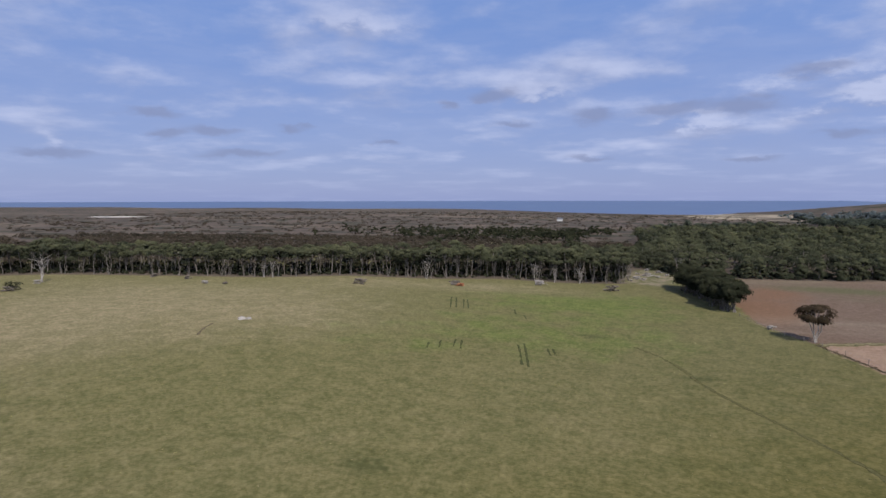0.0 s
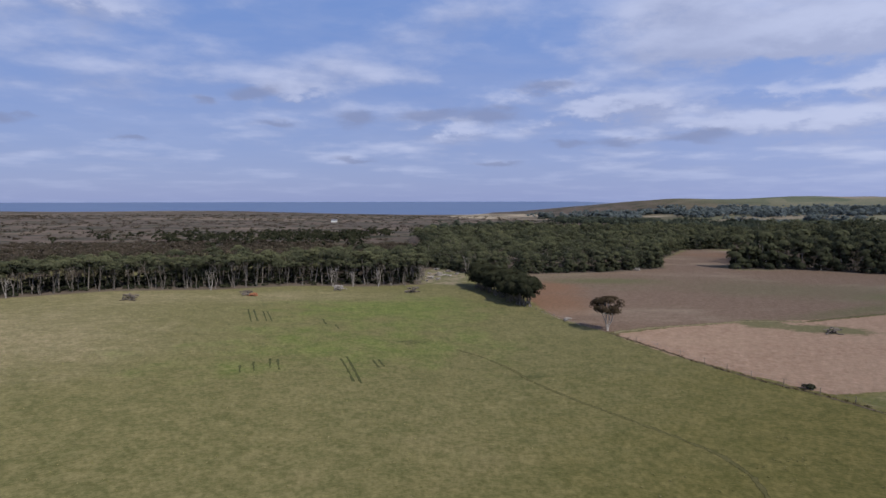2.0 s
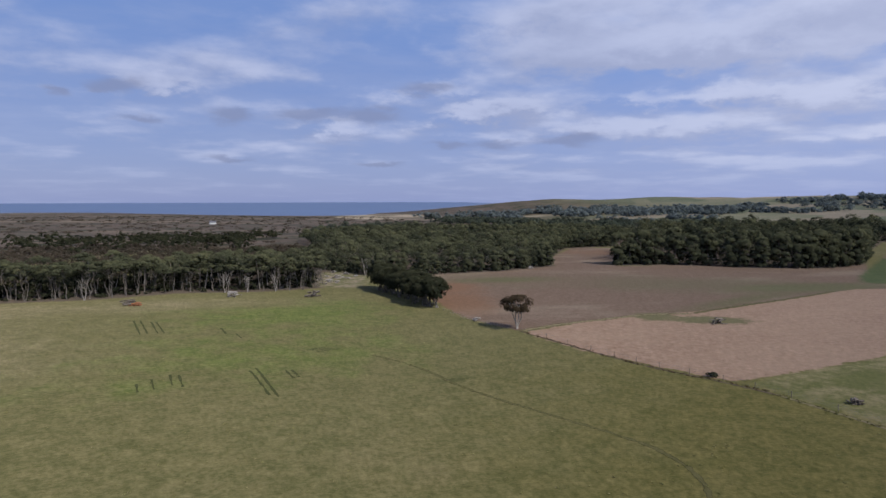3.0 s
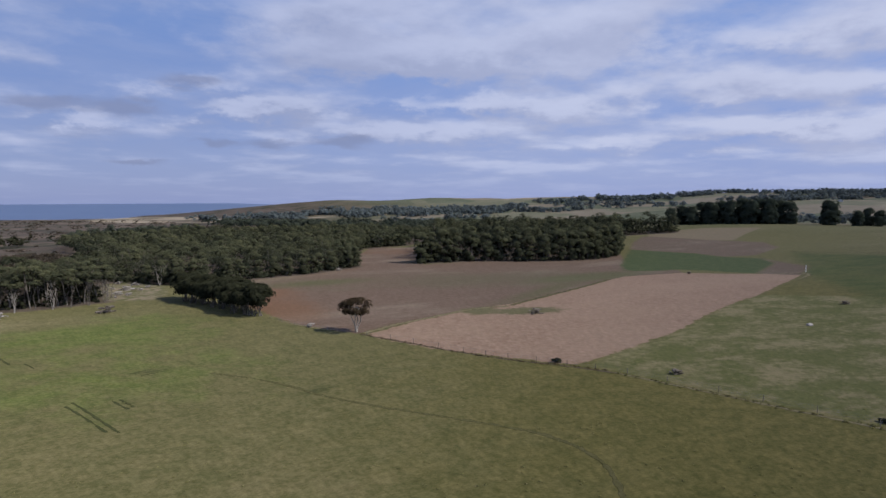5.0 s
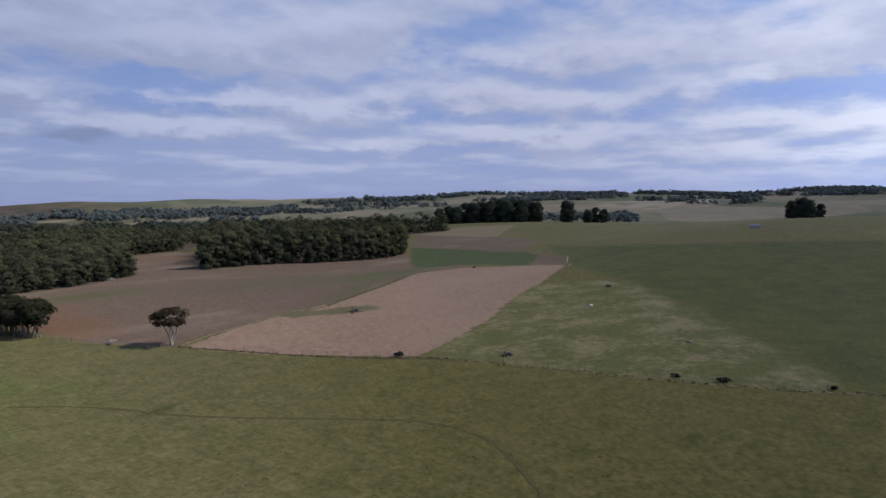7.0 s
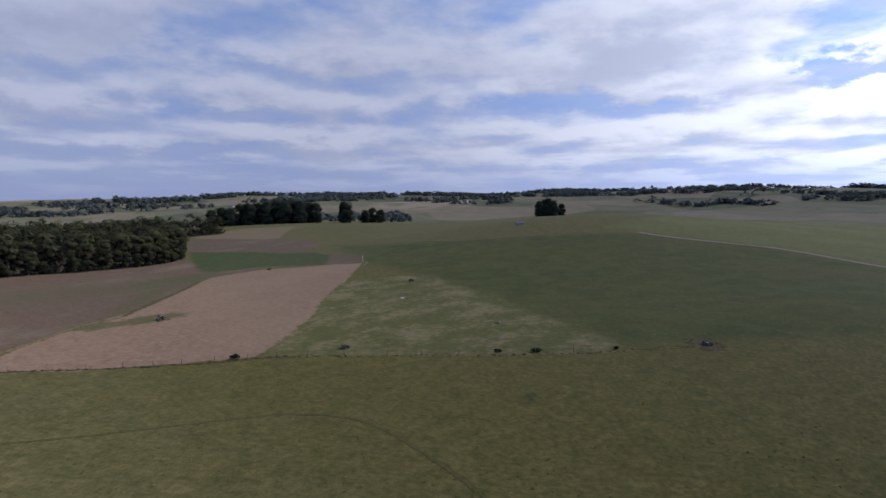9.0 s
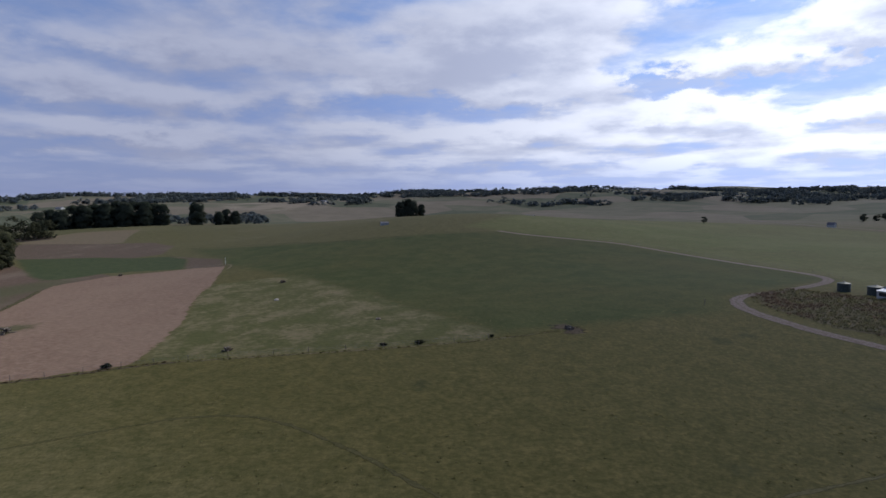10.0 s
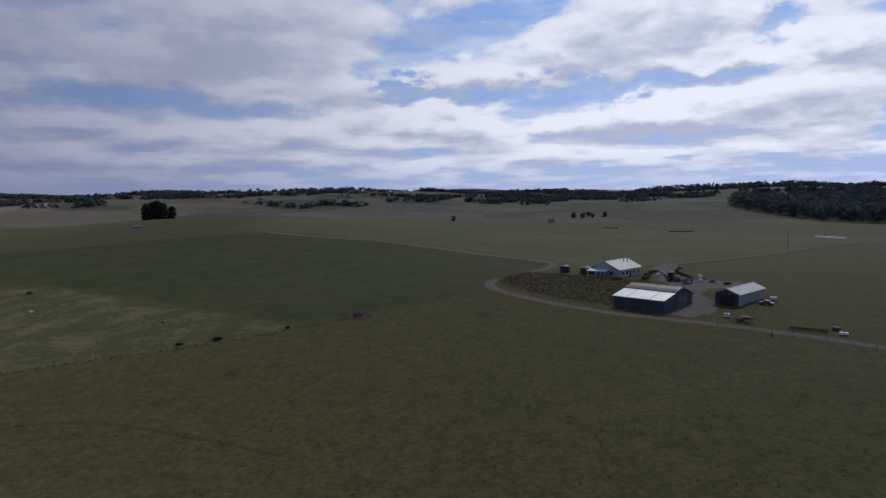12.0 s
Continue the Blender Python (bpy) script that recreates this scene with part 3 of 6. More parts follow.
FOREST_NORTH = [(-330, 120), (-285, 155), (-240, 186), (-223, 197), (-179, 209), (-135, 218), (-105, 237), (-69, 239), (-43, 251), (-14, 249), (9, 255), (13, 305),
                (14, 345), (-40, 322), (-100, 282), (-160, 256), (-235, 228), (-290, 198), (-350, 150)]
FOREST_MIDDLE = [(14, 320), (30, 300), (44, 287), (60, 291), (83, 295), (106, 300), (124, 310), (140, 318), (156, 360), (208, 440), (259, 455), (310, 500),
                 (420, 570), (360, 720), (120, 720), (16, 580)]
FOREST_EAST = [(178, 313), (212, 309), (248, 283), (282, 275), (323, 286), (400, 350), (512, 428), (573, 398), (600, 440), (500, 560), (420, 560),
               (310, 490), (272, 440), (232, 395)]


def make_ground():
    def axis(lo, hi, step):
        core = np.arange(lo, hi + 0.1, step)
        out, d = [], step
        while sum(out) + hi < 4900:
            d = min(d * 1.085, 130)
            out.append(d)
        right = hi + np.cumsum(out)
        out, d = [], step
        while lo - sum(out) > -4900:
            d = min(d * 1.085, 130)
            out.append(d)
        left = lo - np.cumsum(out)
        return np.r_[left[::-1], core, right]

    xs, ys = axis(-150, 330, 2.5), axis(-150, 330, 2.5)
    gx, gy = np.meshgrid(xs, ys)
    gx, gy = gx.ravel(), gy.ravel()
    gz = height(gx, gy)
    nx, ny = len(xs), len(ys)
    idx = np.arange(nx * ny).reshape(ny, nx)
    quads = np.stack([idx[:-1, :-1], idx[:-1, 1:], idx[1:, 1:], idx[1:, :-1]], -1).reshape(-1, 4)
    mesh = mesh_from("ground", np.stack([gx, gy, gz], 1), quads, M_GROUND, smooth_shade=True)

    def put(name, values):
        mesh.attributes.new(name, "FLOAT", "POINT").data.foreach_set("value", np.asarray(values, np.float32))

    clip = lambda p: np.clip(inside_distance(gx, gy, p), -30, 30)
    put("d_pink", clip(FIELD_PINK)), put("d_brown", clip(FIELD_BROWN)), put("d_crop", clip(FIELD_CROP)), put("d_pale", clip(FIELD_PALE))
    put("d_strip", np.maximum(clip(FIELD_STRIP), clip(FIELD_STUBBLE)))
    put("d_rough", clip(FIELD_ROUGH)), put("d_deep_shaded", clip(FIELD_DEEP_SHADED)), put("d_clear", clip(CLEARING)), put("d_weeds", clip(SCRUB_BED))
    put("d_gravel", clip(YARD)), put("d_fresh_sunlit", clip(FIELD_FRESH_SUNLIT))
    woods = np.maximum(np.maximum(clip(FOREST_NORTH), clip(FOREST_MIDDLE)), clip(FOREST_EAST))
    put("d_litter", woods + 2.0)
    put("d_island", np.maximum(6 - np.hypot((gx - 110) / 1.6 + (gy - 153) * 0.35, (gy - 153) * 0.8), 5 - np.hypot((gx - 99) * 0.75, (gy - 162) * 0.75)))
    put("d_fallow", np.clip(38 - np.hypot((gx - 150) * 0.42 + (gy - 232) * 0.15, (gy - 232) + 0.35 * (gx - 150)), -30, 30))
    put("d_green_tongue", np.maximum(np.maximum(9 - np.hypot((gx - 192) * 0.55, (gy - 321) * 0.75), 11 - np.hypot((gx - 205) * 0.30 - (gy - 208) * 0.1, (gy - 208) * 0.85)),
                                     np.maximum(5 - np.hypot((gx - 150) * 0.16, (gy - 184) - 0.42 * (gx - 150)), 7 - np.hypot((gx - 90) * 0.3, (gy - 262) * 0.8))))
    blob = lambda x, y, rx, ry: np.exp(-((gx - x) / rx) ** 2 - ((gy - y) / ry) ** 2)
    put("dry", 0.13 - 0.5 * blob(40, -120, 110, 60) + 0.80 * blob(-118, 130, 55, 60) + 0.45 * blob(-60, 222, 70, 16) + 0.3 * blob(-180, 170, 50, 50) - 0.25 * blob(-45, 90, 40, 25) + 0.25 * blob(0, 75, 40, 30) - 0.35 * blob(40, 60, 45, 50) - 0.2 * blob(60, 0, 60, 60))
    put("red_earth", blob(50, 205, 16, 28) + 0.8 * blob(62, 245, 14, 20) + 0.7 * blob(215, 400, 40, 30))
    rushes = [(135, -13, 6, 4), (138, -25, 5, 3), (66, -20, 5, 4), (69, -27, 4, 3), (94, -24, 5, 4), (28, -24, 4, 3), (13, 4, 4, 3), (112, 66, 7, 4), (24, 118, 6, 3), (2, 150, 6, 2.5), (50, 40, 6, 3), (-20, 60, 6, 4)]
    put("rush", np.max([blob(*q) for q in rushes], axis=0))
    # share of painted cloud shade: strong to the south-east, weaker far off
    put("shaded_grass", smooth(-95, 25, gx * 0.75 - gy * 0.75 + 0.2 * gx) * (1 - 0.75 * smooth(130, 330, np.hypot(gx - 20, gy - 20))))
    put("lush", -0.30 + 0.85 * blob(-14, 146, 42, 26) + 0.55 * blob(-38, 118, 26, 16) + 0.75 * blob(-28, 192, 36, 26) + 0.75 * blob(16, 205, 34, 40) + 0.35 * blob(25, 110, 30, 40) + 0.85 * blob(250, -190, 150, 110) + 0.75 * blob(370, -110, 130, 90) + 0.3 * blob(330, 20, 90, 60))
    r = np.hypot(gx + 30, gy - 20)
    bearing = np.degrees(np.arctan2(gx + 30, gy - 20)) % 360
    tilled = smooth(18, 40, bearing + 3 * np.sin(r * 0.01)) * (1 - smooth(245, 285, bearing))
    put("far_farm", smooth(600, 1250, r) * tilled)
    put("far_heath", smooth(300, 480, r + 60 * np.sin(gx * 0.02)) * (1 - tilled) * (1 - smooth(18, 34, bearing) * (bearing < 180) * (r < 650)))
    put("d_sand", np.clip(42 - np.hypot(((gx + 938) * 0.97 + (gy - 970) * 0.25) * 0.62, ((gy - 970) * 0.97 - (gx + 938) * 0.25) * 1.3), -60, 60))
    straw = 110 - np.hypot((gx - 270) * 0.8, (gy - 1500) * 0.45)
    for x, y, rx, ry in ((900, 1870, 55, 22), (1280, 1720, 150, 36), (1450, 1560, 110, 50), (700, 1700, 110, 24)):
        straw = np.maximum(straw, 40 * (1 - np.hypot((gx - x) / rx, (gy - y) / ry)))
    straw = np.maximum(straw, 46 - np.hypot((gx - 880) * 0.13, (gy - 1395) * 0.75 - 0.03 * (gx - 880)))
    straw = np.maximum(straw, 40 - np.hypot((gx - 1560) * 0.16, (gy - 400) * 0.3))
    put("d_sand2", np.clip(30 - np.hypot((gx + 182) * 0.5, (gy - 1890) * 0.8), -60, 60))
    put("d_straw", np.clip(straw, -60, 60))
    return tagged(new("ground", mesh), "rolling pasture land with bare fields and far heath", "ground", kind="structure")


def mesh_from(name, verts, quads, mat, smooth_shade=False):
    verts, quads = np.asarray(verts, np.float32), np.asarray(quads, np.int32)
    n, k = quads.shape
    mesh = bpy.data.meshes.new(name)
    mesh.vertices.add(len(verts)), mesh.vertices.foreach_set("co", verts.ravel())
    mesh.loops.add(n * k), mesh.loops.foreach_set("vertex_index", quads.ravel())
    mesh.polygons.add(n), mesh.polygons.foreach_set("loop_start", np.arange(0, n * k, k, dtype=np.int32))
    mesh.polygons.foreach_set("use_smooth", np.full(n, smooth_shade))
    mesh.materials.append(mat)
    mesh.update(calc_edges=True)
    return mesh


make_ground()
sea_mesh = mesh_from("sea", [(-4900, 1700, -10), (1500, 1700, -10), (1500, 4950, 14), (-4900, 4950, 14)], [(0, 1, 2, 3)], M_SEA)
tagged(new("sea", sea_mesh), "deep blue sea along the far coast", "sea", kind="structure")


def smooth_line(points, step):
    """Points along a Catmull-Rom curve through the given ones."""
    p = [np.array(q, float) for q in points]
    p = [2 * p[0] - p[1]] + p + [2 * p[-1] - p[-2]]
    out = []
    for a, b, c, d in zip(p, p[1:], p[2:], p[3:]):
        n = max(2, int(np.linalg.norm(c - b) / step))
        for t in np.arange(n) / n:
            out.append(0.5 * (2 * b + (c - a) * t + (2 * a - 5 * b + 4 * c - d) * t * t + (3 * b - a - 3 * c + d) * t ** 3))
    out.append(p[-2])
    return np.array(out)


def ribbon(name, points, width, mat, lift=0.06, step=2.0, rows=5, wobble=0.12):
    line = smooth_line(points, step)
    tang = np.gradient(line, axis=0)
    tang /= np.linalg.norm(tang, axis=1, keepdims=True)
    side = np.stack([tang[:, 1], -tang[:, 0]], 1)
    rng = np.random.default_rng(len(points))
    verts, acr = [], []
    for i in range(len(line)):
        for s in np.linspace(-1, 1, rows):
            w = width / 2 * (1 + wobble * (rng.random() - 0.5) * (abs(s) > 0.9) * 2)
            q = line[i] + side[i] * s * w
            far = 1 + np.hypot(q[0], q[1]) / 500
            verts.append((q[0], q[1], z_at(q[0], q[1]) + lift * far * (1 if abs(s) < 0.9 else 0.4)))
            acr.append(s)
    quads = [(i * rows + j, i * rows + j + 1, (i + 1) * rows + j + 1, (i + 1) * rows + j) for i in range(len(line) - 1) for j in range(rows - 1)]
    mesh = mesh_from(name, verts, quads, mat, True)
    mesh.attributes.new("across", "FLOAT", "POINT").data.foreach_set("value", np.array(acr, np.float32))
    return new(name, mesh)


tagged(ribbon("track", [(-60, -100), (-25, -82), (2, -71), (13, -67.5), (28, -61), (40, -54), (51, -47.5), (70, -41.5), (90, -39.5), (103, -42.5), (110, -49), (113, -57),
                        (120, -70), (130, -84), (140, -92), (150, -95)], 3.7, M_TRACK),
       "pinkish gravel farm track curving past the sheds", "track", kind="structure")
tagged(ribbon("paddock_track", [(150, -95), (166, -94.5), (200, -88.5), (235, -78), (263, -64), (277, -42), (291, -20), (306, -6)], 3.6, M_TWIN),
       "grassed twin-rut track up the paddock", "track", kind="structure")
tagged(ribbon("drive", [(100, -119), (112, -128), (117, -136), (119, -153), (123, -192), (128, -226), (139, -277), (142, -330)], 4.0, M_TRACK),
       "gravel drive leaving the farmyard", "track", kind="structure")
tagged(ribbon("road", [(900, -480), (798, -461), (550, -394), (419, -372), (341, -376), (271, -385), (200, -360), (142, -340), (60, -330), (-60, -330)], 8.0, M_TRACK, 0.12, 5.0),
       "straight country road across the paddocks", "road", kind="structure")


def mark_material(name, c1, c2):
    m, k = material(name)
    pos = k.node("ShaderNodeNewGeometry").outputs["Position"]
    n = k.noise(pos, 1.6, 5.0, 0.65)
    strip = k.math("SUBTRACT", 1.0, k.math("ABSOLUTE", attr(k, "across")))
    gap = k.ramp(k.math("ADD", strip, k.math("MULTIPLY", k.math("SUBTRACT", k.noise(pos, 0.45, 4.0), 0.5), 2.2)), 0.15, 0.6)
    b = k.node("ShaderNodeBsdfPrincipled", {"Base Color": k.mix(k.ramp(n, 0.35, 0.65), c1, c2), "Roughness": 0.95, "Specular IOR Level": 0.1, "Diffuse Roughness": 0.8})
    clear = k.node("ShaderNodeBsdfTransparent")
    mix = k.node("ShaderNodeMixShader", {0: gap})
    k.tree.links.new(clear.outputs[0], mix.inputs[1]), k.tree.links.new(b.outputs[0], mix.inputs[2])
    out = k.node("ShaderNodeOutputMaterial")
    k.tree.links.new(mix.outputs[0], out.inputs[0])
    return m


M_RUT = mark_material("pressed_grass", (0.030, 0.036, 0.012), (0.048, 0.052, 0.020))
M_PATH = mark_material("trodden_grass", (0.058, 0.055, 0.020), (0.084, 0.076, 0.032))
M_EARTH = mark_material("bare_earth", (0.055, 0.040, 0.026), (0.095, 0.075, 0.050))
M_STRAW = mark_material("pale_grass", (0.105, 0.090, 0.045), (0.165, 0.140, 0.080))


def marks(name, lines, width, mat, label):
    for pts in lines:
        ob = ribbon(name, pts, width, mat, 0.03, 1.2, 3, 0.3)
        tagged(ob, label, "ground mark", kind="structure")


marks("wheel_rut", [[(-26.8, 123.3), (-28.2, 130.7)], [(-24.9, 122.2), (-26.6, 130.4)], [(-31.7, 119.3), (-32.8, 124.6)], [(-29.4, 120.9), (-30.9, 127.6)],
                    [(-8.7, 114.5), (-10.6, 124.4), (-12.7, 134.5)], [(-10.2, 115.6), (-11.9, 124.4), (-13.9, 132.7)], [(-5.7, 125.9), (-7.1, 132.6)], [(-4.6, 126.7), (-5.9, 132.6)],
                    [(-40.5, 169.5), (-45.9, 189.8)], [(-39.0, 170.3), (-44.2, 189.8)], [(-36.7, 170.5), (-40.9, 186.8)], [(-35.4, 171.3), (-39.7, 186.9)],
                    [(-16.8, 163.6), (-18.2, 169.2)], [(-20.7, 169.1), (-22.4, 176.8)], [(-2, 150), (3, 152)], [(0, 147.5), (5, 149)]],
      0.62, M_RUT, "dark wheel rut pressed into the green grass")
marks("stock_path", [[(12, 142), (16.9, 134), (20.8, 124.4), (23.5, 114.0), (27.5, 103.6), (32.1, 93.5), (36.5, 84), (39.5, 75), (38.5, 66), (34, 59), (26, 51), (19, 45), (10, 38)]],
      1.0, M_PATH, "faint dark stock path through the pasture")
marks("earth_bank", [[(53.0, 155), (57, 138.5), (60.5, 123.5), (64, 112), (69, 100.5), (72.6, 90)]], 1.1, M_EARTH, "low earth bank along the field edge")
marks("pale_bank", [[(72.6, 90), (74.4, 71), (76, 48), (79, 25), (83, 8)], [(43, 187), (46, 174), (50, 163)]], 1.1, M_STRAW, "bank of pale dry grass along the fence")
marks("earth_scar", [[(-82, 108), (-85, 114), (-87, 120)]], 0.6, M_EARTH, "bare earth scar in dry pasture")
M_FAINT = mark_material("trodden_pale_grass", (0.078, 0.072, 0.030), (0.112, 0.100, 0.048))
marks("faint_path", [[(-2, 20), (2.5, 11.5), (6.4, 1.9), (10.5, -15.9), (12.6, -30.1), (16.6, -50.1), (19, -62)]], 0.9, M_FAINT, "faint pale path through the grass")
marks("trodden_ring", [[(79, 5.2), (84, 6.2), (89, 6.8)]], 6.5, M_EARTH, "trodden bare earth round the trough")
marks("straw_strip", [[(54, 155.5), (68, 160), (82, 163), (98, 166), (112, 164)], [(258, 150), (262, 141), (255, 134), (240, 131)]], 3.0, M_STRAW, "strip of pale dry grass between two fields")
marks("grass_strip", [[(113, 164), (128, 169), (150, 176), (171, 183), (200, 194)]], 2.6, M_PATH, "strip of rough green grass between two fields")
marks("hut_path", [[(376, 60), (355, 54), (330, 47), (308, 40)]], 1.4, M_FAINT, "pale path to the hut")
marks("ditch", [[(401, 207), (374, 162), (340, 122), (314, 97), (301, 45)]], 1.6, M_RUT, "dark grassy ditch across the far paddock")

# ---- building helpers ----


def part(name, bm, mat, parent, label=""):
    """Links a bmesh as one mesh object under a thing or a part."""
    mesh = bpy.data.meshes.new(name)
    bm.to_mesh(mesh)
    bm.free()
    mesh.materials.append(mat)
    ob = new(name, mesh)
    ob.parent = parent
    return tagged(ob, label)


def empty(name, x, y, turn=0.0, z=None, label="", category="", group=""):
    e = new(name)
    e.empty_display_size = 0.3
    e.matrix_basis = pose(x, y, z_at(x, y) if z is None else z, 0, 0, turn)
    return tagged(e, label, category, group)


def box(bm, x0, y0, z0, x1, y1, z1, bevel=0.0):
    m = Matrix.Translation(((x0 + x1) / 2, (y0 + y1) / 2, (z0 + z1) / 2)) @ Matrix.Diagonal((x1 - x0, y1 - y0, z1 - z0, 1))
    made = bmesh.ops.create_cube(bm, size=1.0, matrix=m)
    if bevel:
        edges = list({e for v in made["verts"] for e in v.link_edges})
        bmesh.ops.bevel(bm, geom=edges, offset=bevel, segments=2, affect="EDGES")
    return bm


def prism(bm, outline, y0, y1):
    """An outline of (x, z) drawn out from y0 to y1."""
    a = [bm.verts.new((x, y0, z)) for x, z in outline]
    b = [bm.verts.new((x, y1, z)) for x, z in outline]
    bm.faces.new(a), bm.faces.new(b[::-1])
    for i in range(len(outline)):
        j = (i + 1) % len(outline)
        bm.faces.new((a[j], a[i], b[i], b[j]))
    bmesh.ops.recalc_face_normals(bm, faces=bm.faces)
    return bm


def drum(bm, r, depth, m=None, sides=20, r2=None):
    bmesh.ops.create_cone(bm, cap_ends=True, segments=sides, radius1=r, radius2=r if r2 is None else r2, depth=depth, matrix=m or Matrix())
    return bm


def tube(verts, faces, line, radii, sides=6):
    """Adds a tapering tube along a line of points to lists of vertices and quads."""
    first = len(verts)
    for i, p in enumerate(line):
        way = (line[min(i + 1, len(line) - 1)] - line[max(i - 1, 0)]).normalized()
        a = way.orthogonal().normalized()
        b = way.cross(a)
        for s in range(sides):
            t = 2 * math.pi * s / sides
            verts.append(p + (a * math.cos(t) + b * math.sin(t)) * radii[i])
    for i in range(len(line) - 1):
        for s in range(sides):
            u, v = first + i * sides, first + (i + 1) * sides
            faces.append((u + s, u + (s + 1) % sides, v + (s + 1) % sides, v + s))


def bent(rng, a, b, n=5, sway=0.06):
    length = (b - a).length
    out = []
    for i in range(n):
        t = i / (n - 1)
        w = sway * length * math.sin(math.pi * t)
        out.append(a.lerp(b, t) + Vector((rng.uniform(-w, w), rng.uniform(-w, w), rng.uniform(-w, w) * 0.4)))
    return out


def leaf_sprays(rng, centres, radii, count, size, flat=0.6, face=None, swell=0.45):
    """Small three-cornered leaf sprays, count of them round each centre: vertices (n*3, 3), triangles and the clumps' outward ways."""
    c = np.repeat(np.asarray(centres, float), count, 0)
    rr = np.repeat(np.asarray(radii, float), count, 0)
    n = len(c)
    d = rng.normal(size=(n, 3))
    d[:, 2] = np.where(d[:, 2] < -0.35, -d[:, 2], d[:, 2])
    d /= np.linalg.norm(d, axis=1, keepdims=True)
    place = c + d * rr * rng.uniform(0.78, 1.0, (n, 1))
    normal = d * 1.5 + rng.normal(size=(n, 3)) * 0.30 + np.array([0, 0, flat])
    bulge = d + np.array([0, 0, 0.25])
    if face is not None:
        normal = normal * 0.7 + np.repeat(face, count, 0) * 0.9
        bulge = bulge + swell * np.repeat(face, count, 0)
    normal /= np.linalg.norm(normal, axis=1, keepdims=True)
    bulge = bulge + rng.normal(size=(n, 3)) * 0.22
    bulge /= np.linalg.norm(bulge, axis=1, keepdims=True)
    t = np.cross(normal, rng.normal(size=(n, 3)))
    t /= np.linalg.norm(t, axis=1, keepdims=True)
    b = np.cross(normal, t)
    s = size * rng.uniform(0.6, 1.25, (n, 1))
    w = s * rng.uniform(0.75, 1.0, (n, 1))
    v = np.stack([place - t * s * 0.6 - b * w, place - t * s * 0.6 + b * w, place + t * s * rng.uniform(0.8, 1.2, (n, 1))], 1)
    return v.reshape(-1, 3), np.arange(n * 3).reshape(-1, 3), np.repeat(bulge, 3, 0)


def leaf_mesh(name, verts, tris, bulge, tint, mat):
    mesh = mesh_from(name, verts, tris, mat)
    mesh.attributes.new("tint", "FLOAT", "POINT").data.foreach_set("value", np.asarray(tint, np.float32))
    mesh.attributes.new("bulge", "FLOAT_VECTOR", "POINT").data.foreach_set("vector", np.asarray(bulge, np.float32).ravel())
    return mesh


def tree_meshes(seed, tall, spread, stems, crown_from, clump_leaves, leaf, mat_leaf, lean=0.15, clump=1.3, limbs=5, thick=0.17, foot=0.35):
    """A trunk mesh with limbs, and a crown mesh of leaf clumps at the limbs' ends."""
    rng = random.Random(seed)
    nr = np.random.default_rng(seed)
    verts, faces, tips = [], [], []
    for s in range(stems):
        a = Vector((rng.uniform(-foot, foot) * (stems > 1), rng.uniform(-foot, foot) * (stems > 1), -0.3))
        top = Vector((rng.uniform(-1, 1) * lean * tall, rng.uniform(-1, 1) * lean * tall, tall * rng.uniform(0.78, 0.9)))
        line = bent(rng, a, top, 7, 0.05)
        r0 = thick * rng.uniform(0.8, 1.2) / stems ** 0.4
        tube(verts, faces, line, [r0 * (1 - 0.78 * i / 6) * (1.5 if i == 0 else 1) for i in range(7)], 5)
        tips.append(top)
        for j in range(limbs):
            t = rng.uniform(crown_from * 0.75, 0.95)
            f = t * 6
            p = line[int(f)].lerp(line[min(int(f) + 1, 6)], f % 1)
            az = rng.uniform(0, 2 * math.pi)
            out = spread * rng.uniform(0.45, 1.0)
            end = Vector((top.x * t + math.cos(az) * out, top.y * t + math.sin(az) * out,
                          max(p.z + tall * rng.uniform(0.05, 0.25), tall * rng.uniform(crown_from, 0.95))))
            tube(verts, faces, bent(rng, p, end, 5, 0.10), [r0 * 0.45 * (1 - 0.17 * i) for i in range(5)], 4)
            tips.append(end)
            if rng.random() < 0.6:
                twig = end + Vector((rng.uniform(-1, 1), rng.uniform(-1, 1), rng.uniform(0, 0.8))) * spread * 0.35
                tube(verts, faces, bent(rng, p.lerp(end, 0.6), twig, 4, 0.1), [r0 * 0.22 * (1 - 0.2 * i) for i in range(4)], 3)
                tips.append(twig)
    trunk = bpy.data.meshes.new("trunk")
    trunk.from_pydata([v[:] for v in verts], [], faces)
    trunk.polygons.foreach_set("use_smooth", [True] * len(faces))
    if not clump_leaves:
        return trunk, None
    centres = np.array([t[:] for t in tips])
    radii = np.stack([nr.uniform(0.75, 1.25, len(tips)) * clump, nr.uniform(0.75, 1.25, len(tips)) * clump, nr.uniform(0.36, 0.60, len(tips)) * clump], 1)
    v, q, b = leaf_sprays(nr, centres, radii, clump_leaves, leaf)
    # upper clumps tinted lighter, as if lit from above
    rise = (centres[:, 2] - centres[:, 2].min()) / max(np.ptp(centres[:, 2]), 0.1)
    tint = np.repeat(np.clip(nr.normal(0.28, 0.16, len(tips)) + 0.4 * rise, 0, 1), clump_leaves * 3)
    return trunk, leaf_mesh("crown", v, q, b, tint, mat_leaf)


